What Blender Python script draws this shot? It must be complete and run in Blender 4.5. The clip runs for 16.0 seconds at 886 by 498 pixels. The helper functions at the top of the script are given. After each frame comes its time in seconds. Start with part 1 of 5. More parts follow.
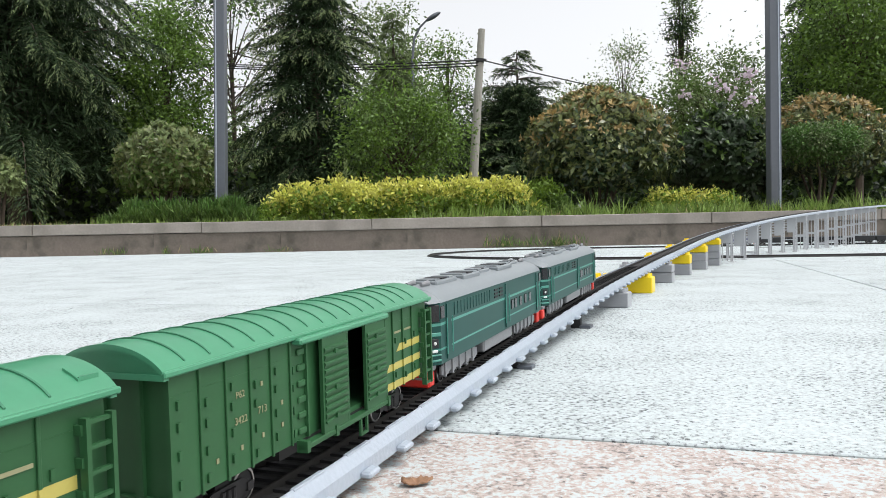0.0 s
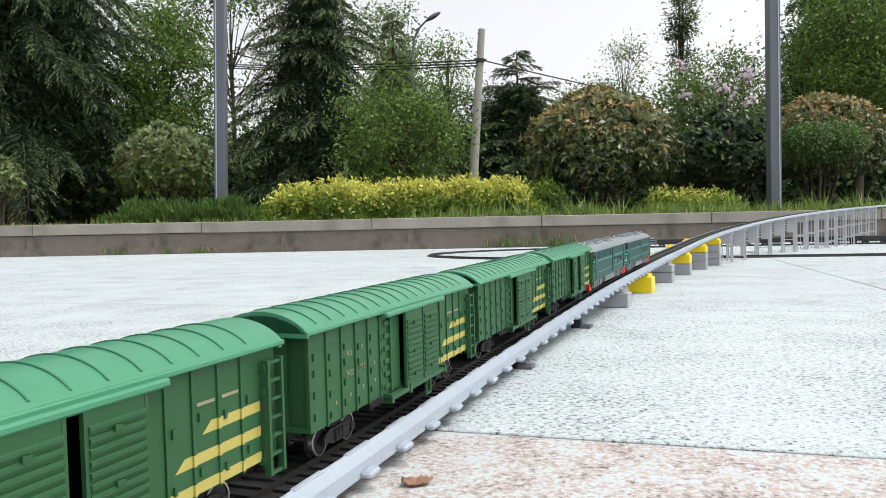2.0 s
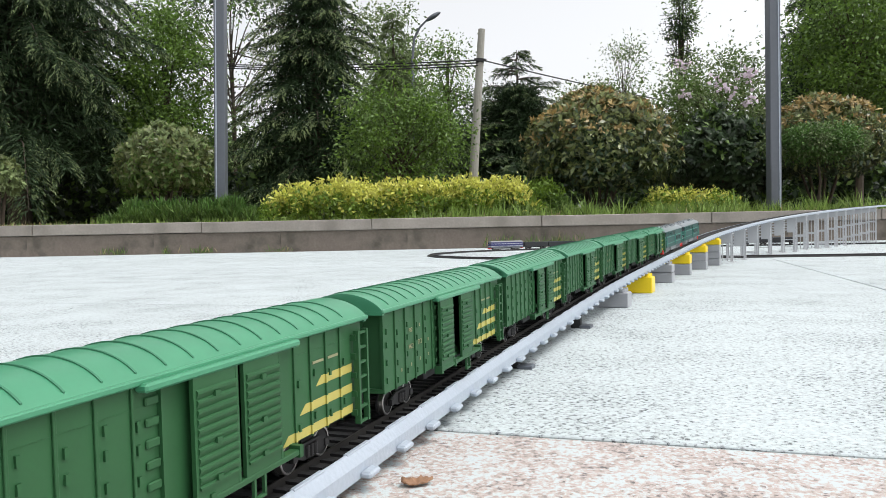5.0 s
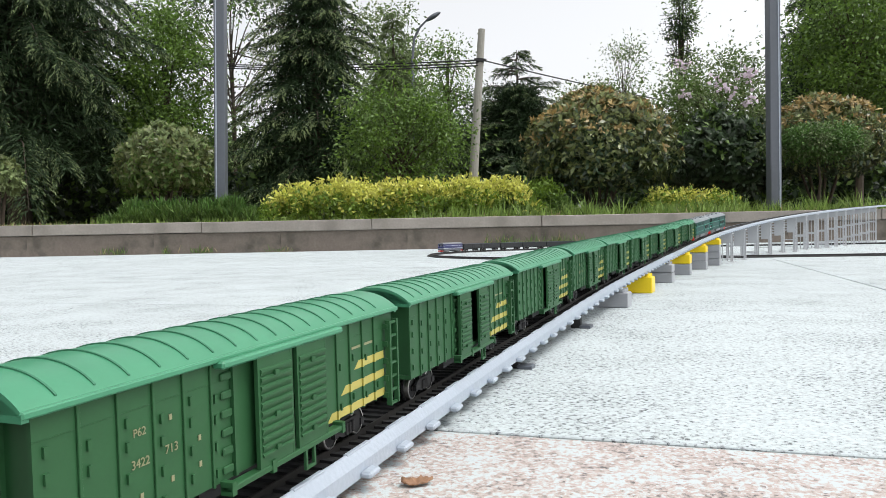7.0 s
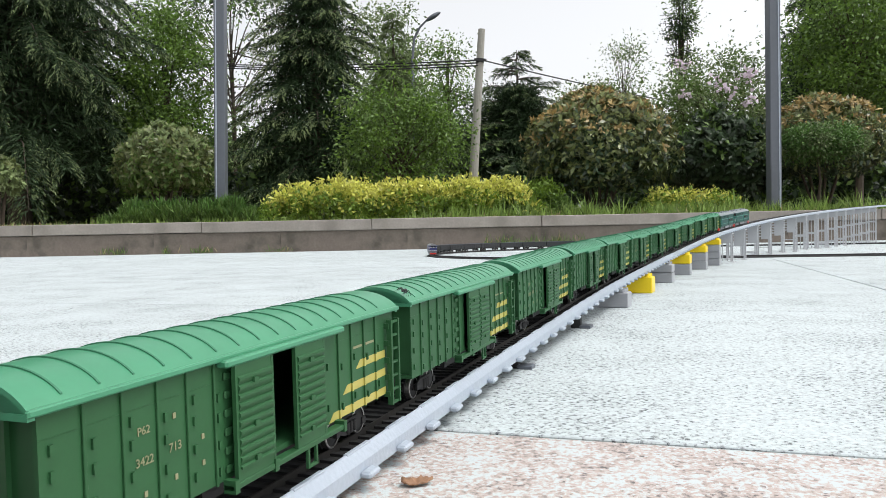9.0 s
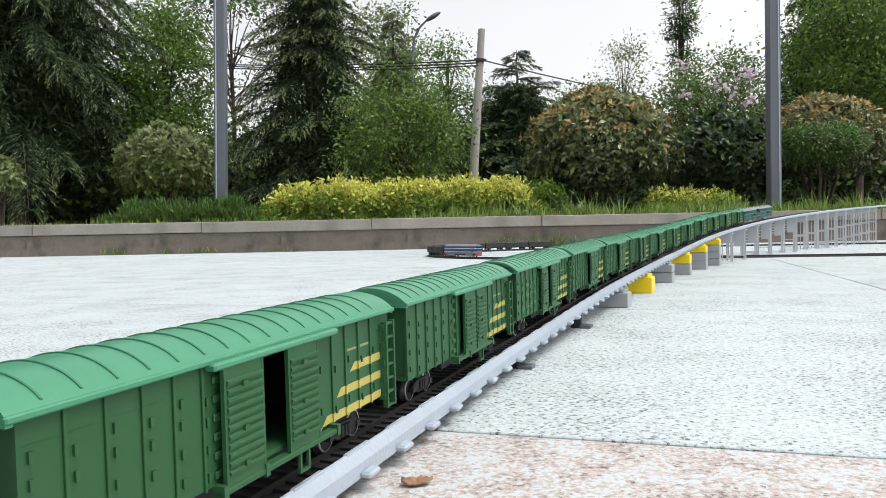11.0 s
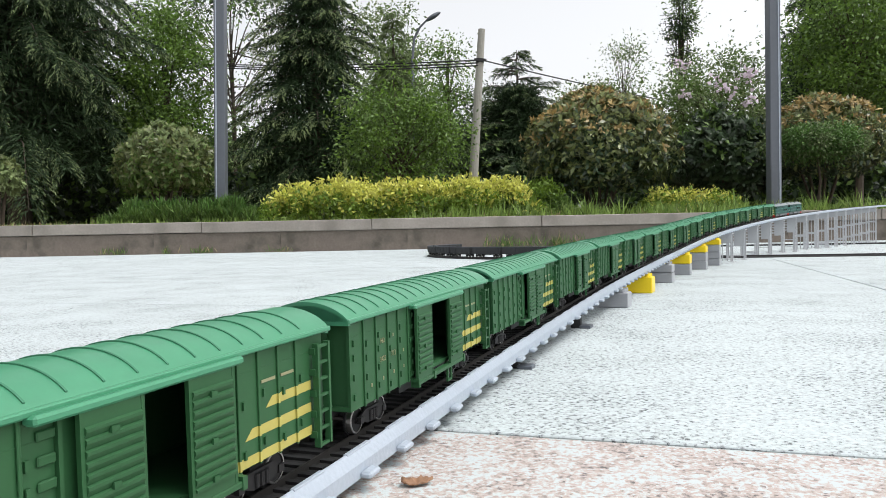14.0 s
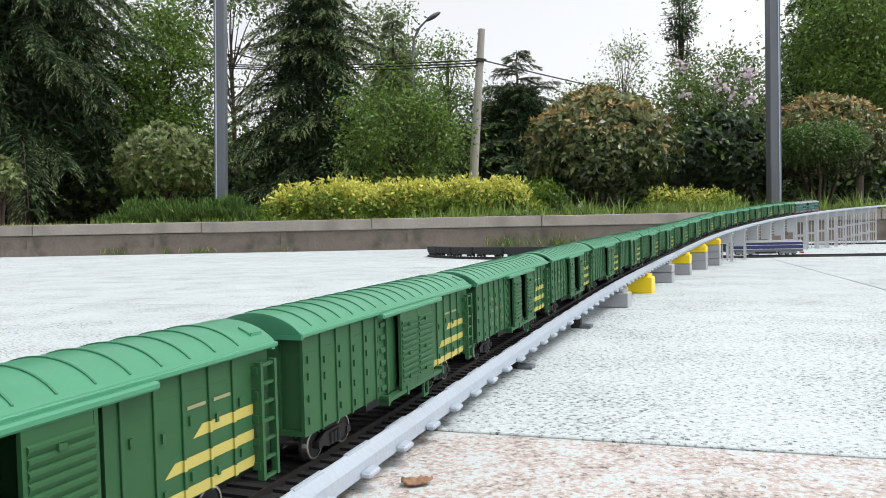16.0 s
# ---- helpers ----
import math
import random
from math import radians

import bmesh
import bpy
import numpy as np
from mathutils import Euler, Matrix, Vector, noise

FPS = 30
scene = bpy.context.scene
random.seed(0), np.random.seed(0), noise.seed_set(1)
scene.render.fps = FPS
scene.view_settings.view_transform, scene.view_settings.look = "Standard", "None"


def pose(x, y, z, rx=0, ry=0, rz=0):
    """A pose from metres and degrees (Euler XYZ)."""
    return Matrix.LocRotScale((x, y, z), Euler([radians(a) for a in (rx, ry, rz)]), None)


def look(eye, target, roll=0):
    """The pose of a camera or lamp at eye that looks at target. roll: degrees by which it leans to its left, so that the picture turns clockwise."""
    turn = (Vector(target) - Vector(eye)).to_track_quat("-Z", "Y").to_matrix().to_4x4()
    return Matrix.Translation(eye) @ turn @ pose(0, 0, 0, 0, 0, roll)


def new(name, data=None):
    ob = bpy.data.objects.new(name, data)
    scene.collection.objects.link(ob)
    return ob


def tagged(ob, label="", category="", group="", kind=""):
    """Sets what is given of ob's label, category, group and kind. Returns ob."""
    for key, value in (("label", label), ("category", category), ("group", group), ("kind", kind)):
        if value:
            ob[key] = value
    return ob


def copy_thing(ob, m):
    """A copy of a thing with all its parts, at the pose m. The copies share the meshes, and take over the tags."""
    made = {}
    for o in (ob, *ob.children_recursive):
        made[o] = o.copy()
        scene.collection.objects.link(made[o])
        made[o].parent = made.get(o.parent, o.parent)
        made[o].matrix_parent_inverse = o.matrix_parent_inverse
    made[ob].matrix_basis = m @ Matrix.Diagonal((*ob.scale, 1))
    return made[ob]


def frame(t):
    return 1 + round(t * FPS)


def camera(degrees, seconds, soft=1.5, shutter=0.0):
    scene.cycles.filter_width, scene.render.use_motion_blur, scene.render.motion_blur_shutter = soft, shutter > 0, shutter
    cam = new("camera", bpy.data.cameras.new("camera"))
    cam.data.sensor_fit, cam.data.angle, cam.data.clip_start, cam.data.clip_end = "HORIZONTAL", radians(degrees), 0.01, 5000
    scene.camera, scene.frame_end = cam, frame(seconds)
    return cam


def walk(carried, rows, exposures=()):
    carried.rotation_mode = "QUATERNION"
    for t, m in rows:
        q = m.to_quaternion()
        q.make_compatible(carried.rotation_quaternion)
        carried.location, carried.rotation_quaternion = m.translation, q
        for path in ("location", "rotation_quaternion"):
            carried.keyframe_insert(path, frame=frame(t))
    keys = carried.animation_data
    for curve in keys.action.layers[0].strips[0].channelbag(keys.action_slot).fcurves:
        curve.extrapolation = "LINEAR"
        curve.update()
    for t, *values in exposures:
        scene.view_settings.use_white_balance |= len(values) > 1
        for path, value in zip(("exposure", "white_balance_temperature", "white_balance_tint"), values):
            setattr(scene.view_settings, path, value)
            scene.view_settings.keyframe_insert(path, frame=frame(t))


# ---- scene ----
# camera: low on the paving, almost still, with one slight nudge
cam = camera(62.33, 16.0, soft=0.9)
EYE = (0.0, 0.0, 0.0949)


def aim(yaw=0.0, tilt=0.0):
    a, b = radians(yaw), 0.0185 + radians(tilt)
    return look(EYE, (EYE[0] + math.sin(a), EYE[1] + math.cos(a), EYE[2] - math.tan(b)), -1.117)


walk(cam, [(0.0, aim()), (2.05, aim()), (2.4, aim(0.13, 0.02)), (3.1, aim(0.13, 0.04)), (3.5, aim(0.07, 0.04)),
           (4.0, aim(0.05, 0.02)), (4.4, aim()), (10.0, aim()), (16.0, aim())])

# ---- light: bright overcast sky, weak wide sun high up on the right ----
world = bpy.data.worlds.new("overcast_sky")
scene.world = world
world.use_nodes = True
wn = world.node_tree.nodes
sky = wn.new("ShaderNodeTexSky")
sky.sky_type = "NISHITA"
sky.sun_disc = False
sky.sun_elevation, sky.sun_rotation = radians(64), radians(107)
sky.dust_density, sky.air_density = 4.0, 1.0
hsv = wn.new("ShaderNodeHueSaturation")
hsv.inputs["Saturation"].default_value = 0.12
world.node_tree.links.new(sky.outputs[0], hsv.inputs["Color"])
world.node_tree.links.new(hsv.outputs[0], wn["Background"].inputs["Color"])
wn["Background"].inputs["Strength"].default_value = 0.25
sun_data = bpy.data.lights.new("sun", "SUN")
sun_data.energy, sun_data.angle, sun_data.color = 0.7, radians(25), (1.0, 0.97, 0.92)
sun = new("sun", sun_data)
sun.matrix_world = look((4.2, -1.3, 9), (0, 0, 0))
scene.view_settings.exposure = 0.07


# ---- materials ----
def mat(name, color, rough=0.6, metal=0.0, vary=0.0, grain=0.0, scale=200.0, bump=0.0, dirt=None, dirt_scale=12.0, dirt_amount=0.0,
        island=0.0, objrand=0.0, specular=0.5, trans=0.0):
    m = bpy.data.materials.new(name)
    m.use_nodes = True
    nt = m.node_tree
    nd, ln = nt.nodes, nt.links
    bsdf = nd["Principled BSDF"]
    bsdf.inputs["Roughness"].default_value = rough
    bsdf.inputs["Metallic"].default_value = metal
    bsdf.inputs["Specular IOR Level"].default_value = specular
    tc = nd.new("ShaderNodeTexCoord")
    rgb = nd.new("ShaderNodeRGB")
    rgb.outputs[0].default_value = (*color, 1)
    out = rgb.outputs[0]

    def shade(col, fac, lo, hi):
        mr = nd.new("ShaderNodeMapRange")
        mr.inputs["To Min"].default_value, mr.inputs["To Max"].default_value = lo, hi
        ln.new(fac, mr.inputs["Value"])
        h = nd.new("ShaderNodeHueSaturation")
        ln.new(mr.outputs[0], h.inputs["Value"])
        ln.new(col, h.inputs["Color"])
        return h.outputs[0]

    if grain:
        n = nd.new("ShaderNodeTexNoise")
        n.inputs["Scale"].default_value, n.inputs["Detail"].default_value = scale, 4
        ln.new(tc.outputs["Object"], n.inputs["Vector"])
        out = shade(out, n.outputs["Fac"], 1 - grain, 1 + grain)
    if vary:
        n = nd.new("ShaderNodeTexNoise")
        n.inputs["Scale"].default_value, n.inputs["Detail"].default_value = scale / 9, 3
        ln.new(tc.outputs["Object"], n.inputs["Vector"])
        out = shade(out, n.outputs["Fac"], 1 - vary, 1 + vary)
    if dirt:
        n = nd.new("ShaderNodeTexNoise")
        n.inputs["Scale"].default_value, n.inputs["Detail"].default_value = dirt_scale, 6
        ln.new(tc.outputs["Object"], n.inputs["Vector"])
        mr = nd.new("ShaderNodeMapRange")
        mr.inputs["From Min"].default_value, mr.inputs["From Max"].default_value = 0.48, 0.72
        mr.inputs["To Max"].default_value = dirt_amount
        ln.new(n.outputs["Fac"], mr.inputs["Value"])
        mx = nd.new("ShaderNodeMix")
        mx.data_type = "RGBA"
        ln.new(mr.outputs[0], mx.inputs["Factor"])
        ln.new(out, mx.inputs["A"])
        mx.inputs["B"].default_value = (*dirt, 1)
        out = mx.outputs["Result"]
    if island:
        g = nd.new("ShaderNodeNewGeometry")
        out = shade(out, g.outputs["Random Per Island"], 1 - island, 1 + island)
    if objrand:
        g = nd.new("ShaderNodeObjectInfo")
        out = shade(out, g.outputs["Random"], 1 - objrand, 1 + objrand)
    ln.new(out, bsdf.inputs["Base Color"])
    if bump:
        n = nd.new("ShaderNodeTexNoise")
        n.inputs["Scale"].default_value, n.inputs["Detail"].default_value = scale, 5
        ln.new(tc.outputs["Object"], n.inputs["Vector"])
        b = nd.new("ShaderNodeBump")
        b.inputs["Strength"].default_value, b.inputs["Distance"].default_value = bump, 0.3 / scale
        ln.new(n.outputs["Fac"], b.inputs["Height"])
        ln.new(b.outputs[0], bsdf.inputs["Normal"])
    if trans:
        t = nd.new("ShaderNodeBsdfTranslucent")
        ln.new(out, t.inputs["Color"])
        mx = nd.new("ShaderNodeMixShader")
        mx.inputs[0].default_value = trans
        ln.new(bsdf.outputs[0], mx.inputs[1])
        ln.new(t.outputs[0], mx.inputs[2])
        ln.new(mx.outputs[0], nd["Material Output"].inputs["Surface"])
    return m


def granite(name, stops, scale=560.0, patch=9.0, patchy=0.3):
    """Bush-hammered speckled granite: flecks of several colours, faint blotches, rough relief."""
    m = bpy.data.materials.new(name)
    m.use_nodes = True
    nd, ln = m.node_tree.nodes, m.node_tree.links
    bsdf = nd["Principled BSDF"]
    bsdf.inputs["Roughness"].default_value = 0.75
    bsdf.inputs["Specular IOR Level"].default_value = 0.3
    geo = nd.new("ShaderNodeNewGeometry")
    v = nd.new("ShaderNodeTexVoronoi")
    v.inputs["Scale"].default_value = scale
    n = nd.new("ShaderNodeTexNoise")
    n.inputs["Scale"].default_value, n.inputs["Detail"].default_value, n.inputs["Roughness"].default_value = scale * 0.55, 5, 0.7
    big = nd.new("ShaderNodeTexNoise")
    big.inputs["Scale"].default_value, big.inputs["Detail"].default_value = patch, 4
    for node in (v, n, big):
        ln.new(geo.outputs["Position"], node.inputs["Vector"])
    bw = nd.new("ShaderNodeRGBToBW")
    ln.new(v.outputs["Color"], bw.inputs[0])
    mixv = nd.new("ShaderNodeMath")
    mixv.operation = "MULTIPLY_ADD"
    ln.new(bw.outputs[0], mixv.inputs[0])
    mixv.inputs[1].default_value = 0.32
    ln.new(n.outputs["Fac"], mixv.inputs[2])
    sub = nd.new("ShaderNodeMath")
    sub.operation = "MULTIPLY_ADD"
    ln.new(big.outputs["Fac"], sub.inputs[0])
    sub.inputs[1].default_value = patchy
    ln.new(mixv.outputs[0], sub.inputs[2])
    ramp = nd.new("ShaderNodeValToRGB")
    ramp.color_ramp.interpolation = "LINEAR"
    els = ramp.color_ramp.elements
    while len(els) < len(stops):
        els.new(0.5)
    for e, (p, c) in zip(els, stops):
        e.position, e.color = p, (*c, 1)
    ln.new(sub.outputs[0], ramp.inputs[0])
    oi = nd.new("ShaderNodeObjectInfo")
    mr = nd.new("ShaderNodeMapRange")
    mr.inputs["To Min"].default_value, mr.inputs["To Max"].default_value = 0.94, 1.05
    ln.new(oi.outputs["Random"], mr.inputs["Value"])
    h = nd.new("ShaderNodeHueSaturation")
    ln.new(mr.outputs[0], h.inputs["Value"])
    ln.new(ramp.outputs[0], h.inputs["Color"])
    ln.new(h.outputs[0], bsdf.inputs["Base Color"])
    b = nd.new("ShaderNodeBump")
    b.inputs["Strength"].default_value, b.inputs["Distance"].default_value = 0.5, 0.0012
    ln.new(n.outputs["Fac"], b.inputs["Height"])
    ln.new(b.outputs[0], bsdf.inputs["Normal"])
    return m


M = dict(
    slab_white=granite("white_granite", [(0.60, (0.08, 0.09, 0.095)), (0.68, (0.28, 0.30, 0.31)), (0.75, (0.42, 0.465, 0.475)), (0.94, (0.52, 0.575, 0.585))]),
    slab_pink=granite("pink_granite", [(0.66, (0.13, 0.12, 0.12)), (0.78, (0.34, 0.30, 0.28)), (0.88, (0.47, 0.385, 0.35)), (0.98, (0.50, 0.48, 0.465)), (1.1, (0.52, 0.57, 0.58))], patch=45.0, patchy=0.55),
    earth=mat("earth", (0.12, 0.09, 0.06), 0.95, grain=0.4, vary=0.3, scale=30, bump=0.5),
    joint=mat("joint", (0.075, 0.06, 0.047), 0.95, grain=0.3, scale=150),
    cap=mat("cap_stone", (0.27, 0.243, 0.215), 0.8, grain=0.22, vary=0.25, scale=70, bump=0.3, dirt=(0.15, 0.135, 0.115), dirt_scale=5, dirt_amount=0.55, objrand=0.08),
    wall=mat("wall_stone", (0.19, 0.157, 0.132), 0.85, grain=0.25, vary=0.3, scale=60, bump=0.4, dirt=(0.07, 0.066, 0.05), dirt_scale=7, dirt_amount=0.85, objrand=0.03),
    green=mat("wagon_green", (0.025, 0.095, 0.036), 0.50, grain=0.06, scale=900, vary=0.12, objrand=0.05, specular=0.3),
    # roofs, eaves, door tracks: own green plus sky light lifted into the colour
    roofgreen=mat("roof_green_skylit", (0.055, 0.24, 0.13), 0.34, grain=0.05, scale=900, vary=0.10, specular=0.5),
    # roof ribs: darker copy of the roof green, shading along them put into colour
    rib=mat("roof_rib_shade", (0.035, 0.17, 0.09), 0.5, grain=0.05, scale=900),
    black=mat("black_plastic", (0.008, 0.008, 0.009), 0.7, grain=0.2, scale=700),
    wheel=mat("wheel_metal", (0.12, 0.11, 0.10), 0.4, metal=0.7, grain=0.2, scale=900),
    tyre=mat("wheel_tread", (0.35, 0.34, 0.33), 0.35, metal=0.9),
    yellow=mat("stripe_yellow", (0.43, 0.38, 0.095), 0.5, grain=0.08, scale=900),
    letter=mat("lettering_cream", (0.25, 0.25, 0.14), 0.6),
    lgreen=mat("loco_green", (0.013, 0.066, 0.057), 0.45, grain=0.05, scale=700, vary=0.08, specular=0.25),
    lband=mat("loco_band", (0.07, 0.27, 0.215), 0.45),
    lgrey=mat("loco_grey", (0.20, 0.205, 0.215), 0.5, grain=0.2, scale=700, vary=0.08),
    lroof=mat("loco_roof_grey", (0.20, 0.225, 0.24), 0.42, grain=0.07, scale=600, vary=0.08),
    red=mat("pilot_red", (0.62, 0.03, 0.02), 0.45),
    glass=mat("dark_glass", (0.01, 0.012, 0.014), 0.08),
    ballast=mat("ballast_black", (0.011, 0.011, 0.011), 0.8, grain=0.5, scale=900, bump=0.6),
    rail=mat("rail_metal", (0.035, 0.033, 0.031), 0.5, metal=0.6),
    silver=mat("silver_plastic", (0.37, 0.42, 0.485), 0.32, grain=0.08, scale=420, vary=0.08, specular=0.5, bump=0.35),
    brickgrey=mat("brick_grey", (0.33, 0.34, 0.36), 0.4, grain=0.06, scale=300),
    brickyellow=mat("brick_yellow", (0.85, 0.62, 0.01), 0.35, grain=0.04, scale=300),
    piergrey=mat("pier_plastic", (0.44, 0.45, 0.47), 0.45, grain=0.05, scale=300, vary=0.1),
    post=mat("post_steel", (0.115, 0.128, 0.15), 0.45, metal=0.2, grain=0.08, scale=40, vary=0.1),
    concrete=mat("pole_concrete", (0.36, 0.35, 0.31), 0.9, grain=0.15, scale=40, vary=0.15, bump=0.2),
    wire=mat("cable_black", (0.02, 0.02, 0.022), 0.6),
    bark=mat("bark", (0.07, 0.055, 0.04), 0.95, grain=0.4, scale=40, bump=0.8),
    cedar=mat("cedar_needles", (0.026, 0.05, 0.019), 0.65, island=0.5, trans=0.15, specular=0.25),
    cedar_light=mat("cedar_needles_grey", (0.13, 0.175, 0.075), 0.65, island=0.4, trans=0.2, specular=0.25),
    leaf=mat("leaf_bright", (0.15, 0.26, 0.04), 0.5, island=0.4, trans=0.35, specular=0.4),
    leaf_mid=mat("leaf_mid", (0.105, 0.18, 0.04), 0.5, island=0.45, trans=0.3, specular=0.4),
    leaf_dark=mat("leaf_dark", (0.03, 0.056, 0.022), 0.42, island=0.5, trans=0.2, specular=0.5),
    leaf_grey=mat("leaf_greyish", (0.20, 0.26, 0.11), 0.5, island=0.4, trans=0.3, specular=0.3),
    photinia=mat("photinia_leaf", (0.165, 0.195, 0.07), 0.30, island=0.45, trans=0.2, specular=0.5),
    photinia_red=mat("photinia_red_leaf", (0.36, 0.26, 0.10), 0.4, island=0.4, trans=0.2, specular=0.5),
    privet=mat("golden_privet_leaf", (0.60, 0.60, 0.13), 0.5, island=0.3, trans=0.3),
    privet_green=mat("privet_green_leaf", (0.17, 0.27, 0.035), 0.5, island=0.35, trans=0.3),
    juniper=mat("juniper_leaf", (0.075, 0.16, 0.03), 0.6, island=0.4, trans=0.2),
    grass=mat("grass_blade", (0.20, 0.30, 0.065), 0.6, island=0.4, trans=0.3),
    straw=mat("dry_grass", (0.36, 0.29, 0.15), 0.8, island=0.3, trans=0.2),
    flower=mat("pink_petal", (0.80, 0.68, 0.78), 0.6, island=0.15, trans=0.3),
    deadleaf=mat("dead_leaf", (0.27, 0.15, 0.085), 0.7, grain=0.3, scale=200, vary=0.2),
    lblue=mat("blue_loco_paint", (0.02, 0.026, 0.11), 0.4),
    lwhite=mat("white_paint", (0.72, 0.72, 0.72), 0.45),
    coal=mat("hopper_black", (0.016, 0.017, 0.019), 0.6, grain=0.2, scale=500),
)


# ---- building helpers ----
def box(bm, x0, x1, y0, y1, z0, z1, bevel=0.0):
    r = bmesh.ops.create_cube(bm, size=1.0, matrix=Matrix.LocRotScale(((x0 + x1) / 2, (y0 + y1) / 2, (z0 + z1) / 2), None, (x1 - x0, y1 - y0, z1 - z0)))
    if bevel:
        edges = list({e for v in r["verts"] for e in v.link_edges})
        bmesh.ops.bevel(bm, geom=edges, offset=bevel, segments=1, profile=0.6, affect="EDGES")


def tube(bm, a, b, r0, r1, n=10, caps=True):
    a, b = Vector(a), Vector(b)
    m = Matrix.Translation((a + b) / 2) @ (b - a).to_track_quat("Z", "Y").to_matrix().to_4x4()
    bmesh.ops.create_cone(bm, cap_ends=caps, segments=n, radius1=r0, radius2=r1, depth=(b - a).length, matrix=m)


def prism(bm, outline, axis, lo, hi):
    """Extrudes an outline along x or y: points are (y, z) or (x, z)."""
    def p(u, v, w):
        return (w, u, v) if axis == "x" else (u, w, v)
    a = [bm.verts.new(p(u, v, lo)) for u, v in outline]
    b = [bm.verts.new(p(u, v, hi)) for u, v in outline]
    n = len(outline)
    bm.faces.new(a)
    bm.faces.new(b[::-1])
    for i in range(n):
        bm.faces.new((a[i], b[i], b[(i + 1) % n], a[(i + 1) % n]))
    bmesh.ops.recalc_face_normals(bm, faces=bm.faces[:])


def data_of(name, bm, material, smooth=False):
    me = bpy.data.meshes.new(name)
    bm.to_mesh(me)
    bm.free()
    me.materials.append(material)
    if smooth:
        for f in me.polygons:
            f.use_smooth = True
    return me


def part(name, bm, material, parent, label="", smooth=False, at=None):
    me = bm if isinstance(bm, bpy.types.Mesh) else data_of(name, bm, material, smooth)
    ob = new(name, me)
    ob.parent = parent
    if at is not None:
        ob.matrix_local = at
    if label:
        ob["label"] = label
    return ob


def thing(name, label, category, m=None, group="", kind=""):
    ob = new(name)
    ob.empty_display_size = 0.05
    if m is not None:
        ob.matrix_world = m
    return tagged(ob, label, category, group, kind)


def mesh_np(name, verts, faces, mats, index=None):
    me = bpy.data.meshes.new(name)
    v, f = np.asarray(verts, np.float32), np.asarray(faces, np.int32)
    me.vertices.add(len(v))
    me.vertices.foreach_set("co", v.ravel())
    k = f.shape[1]
    me.loops.add(f.size)
    me.loops.foreach_set("vertex_index", f.ravel())
    me.polygons.add(len(f))
    me.polygons.foreach_set("loop_start", np.arange(0, f.size, k, dtype=np.int32))
    for m in mats:
        me.materials.append(m)
    if index is not None:
        me.polygons.foreach_set("material_index", np.asarray(index, np.int32))
    me.update(calc_edges=True)
    return me


# ---- the raised line: plan by heading along its length, height by grade ----
KS = [-0.3, 0, 0.2, 0.4, 0.7, 1.0, 1.5, 2.0, 2.6, 3.3, 4.2, 5.2, 6.2]
KH = [1.166, 1.166, 1.2084, 1.2212, 1.207, 1.1835, 1.1374, 1.0863, 1.0198, 0.9373, 0.8951, 0.8814, 0.8517]
ZS = [-5.0, -0.3, 0, 0.19, 0.385, 0.58, 0.77, 0.95, 1.09, 1.33, 1.56, 1.82, 2.34, 2.72, 3.21, 3.72, 4.31, 5.03, 5.81, 6.3]
ZZ = [0.0098, 0.0098, 0.0110, 0.0144, 0.0184, 0.0222, 0.0265, 0.031, 0.034, 0.040, 0.048, 0.059, 0.088, 0.107, 0.133, 0.158, 0.184, 0.2115, 0.2386, 0.255]
STEP = 0.01
LS = np.arange(-6.0, 6.3, STEP)
LH = np.interp(LS, KS, KH)
LX, LY = np.cumsum(np.cos(LH) * STEP), np.cumsum(np.sin(LH) * STEP)
at0 = int(round(6.0 / STEP))
LX, LY = LX - LX[at0] - 0.1579, LY - LY[at0] + 0.005
LZ = np.interp(LS, ZS, ZZ)
LZ = np.convolve(np.pad(LZ, 10, mode="edge"), np.ones(21) / 21, mode="valid")
# beyond the first half metre the line is drawn in a little, then measured anew along its length
SURVEY = LS
draw_in = np.where(LS > 0.5, 1 - 0.065 * (LS - 0.5) / np.maximum(np.hypot(LX, LY), 0.1), 1.0)
LX, LY, LZ = LX * draw_in, LY * draw_in, EYE[2] + (LZ - EYE[2]) * draw_in
LS = np.concatenate([[0.0], np.cumsum(np.hypot(np.diff(LX), np.diff(LY)))])
LS = LS - LS[at0]
LH = np.arctan2(np.gradient(LY), np.gradient(LX))


def along(s):
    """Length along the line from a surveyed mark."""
    return float(np.interp(s, SURVEY, LS))


def line(s, side=0.0, up=0.0):
    x, y, z, h = (float(np.interp(s, LS, a)) for a in (LX, LY, LZ, LH))
    return Vector((x + side * math.sin(h), y - side * math.cos(h), z + up))


# ---- the ground loop: two straights joined by a bend ----
LOOP_C, LOOP_R, LOOP_A = (0.85, 3.40), 0.905, -0.15
def loop_at(s, side=0.0, up=0.0):
    """s is 0 at the start of the bend; negative on the far straight, growing round towards the near one."""
    ca, sa = math.cos(LOOP_A), math.sin(LOOP_A)
    arc = math.pi * LOOP_R
    if s < 0:
        p, h = (-s, LOOP_R), math.pi
    elif s < arc:
        th = math.pi / 2 + s / LOOP_R
        p, h = (LOOP_R * math.cos(th), LOOP_R * math.sin(th)), th + math.pi / 2
    else:
        p, h = (s - arc, -LOOP_R), 2 * math.pi
    n = (math.sin(h), -math.cos(h))
    u, v = p[0] + side * n[0], p[1] + side * n[1]
    return Vector((LOOP_C[0] + u * ca - v * sa, LOOP_C[1] + u * sa + v * ca, 0.009 + up))


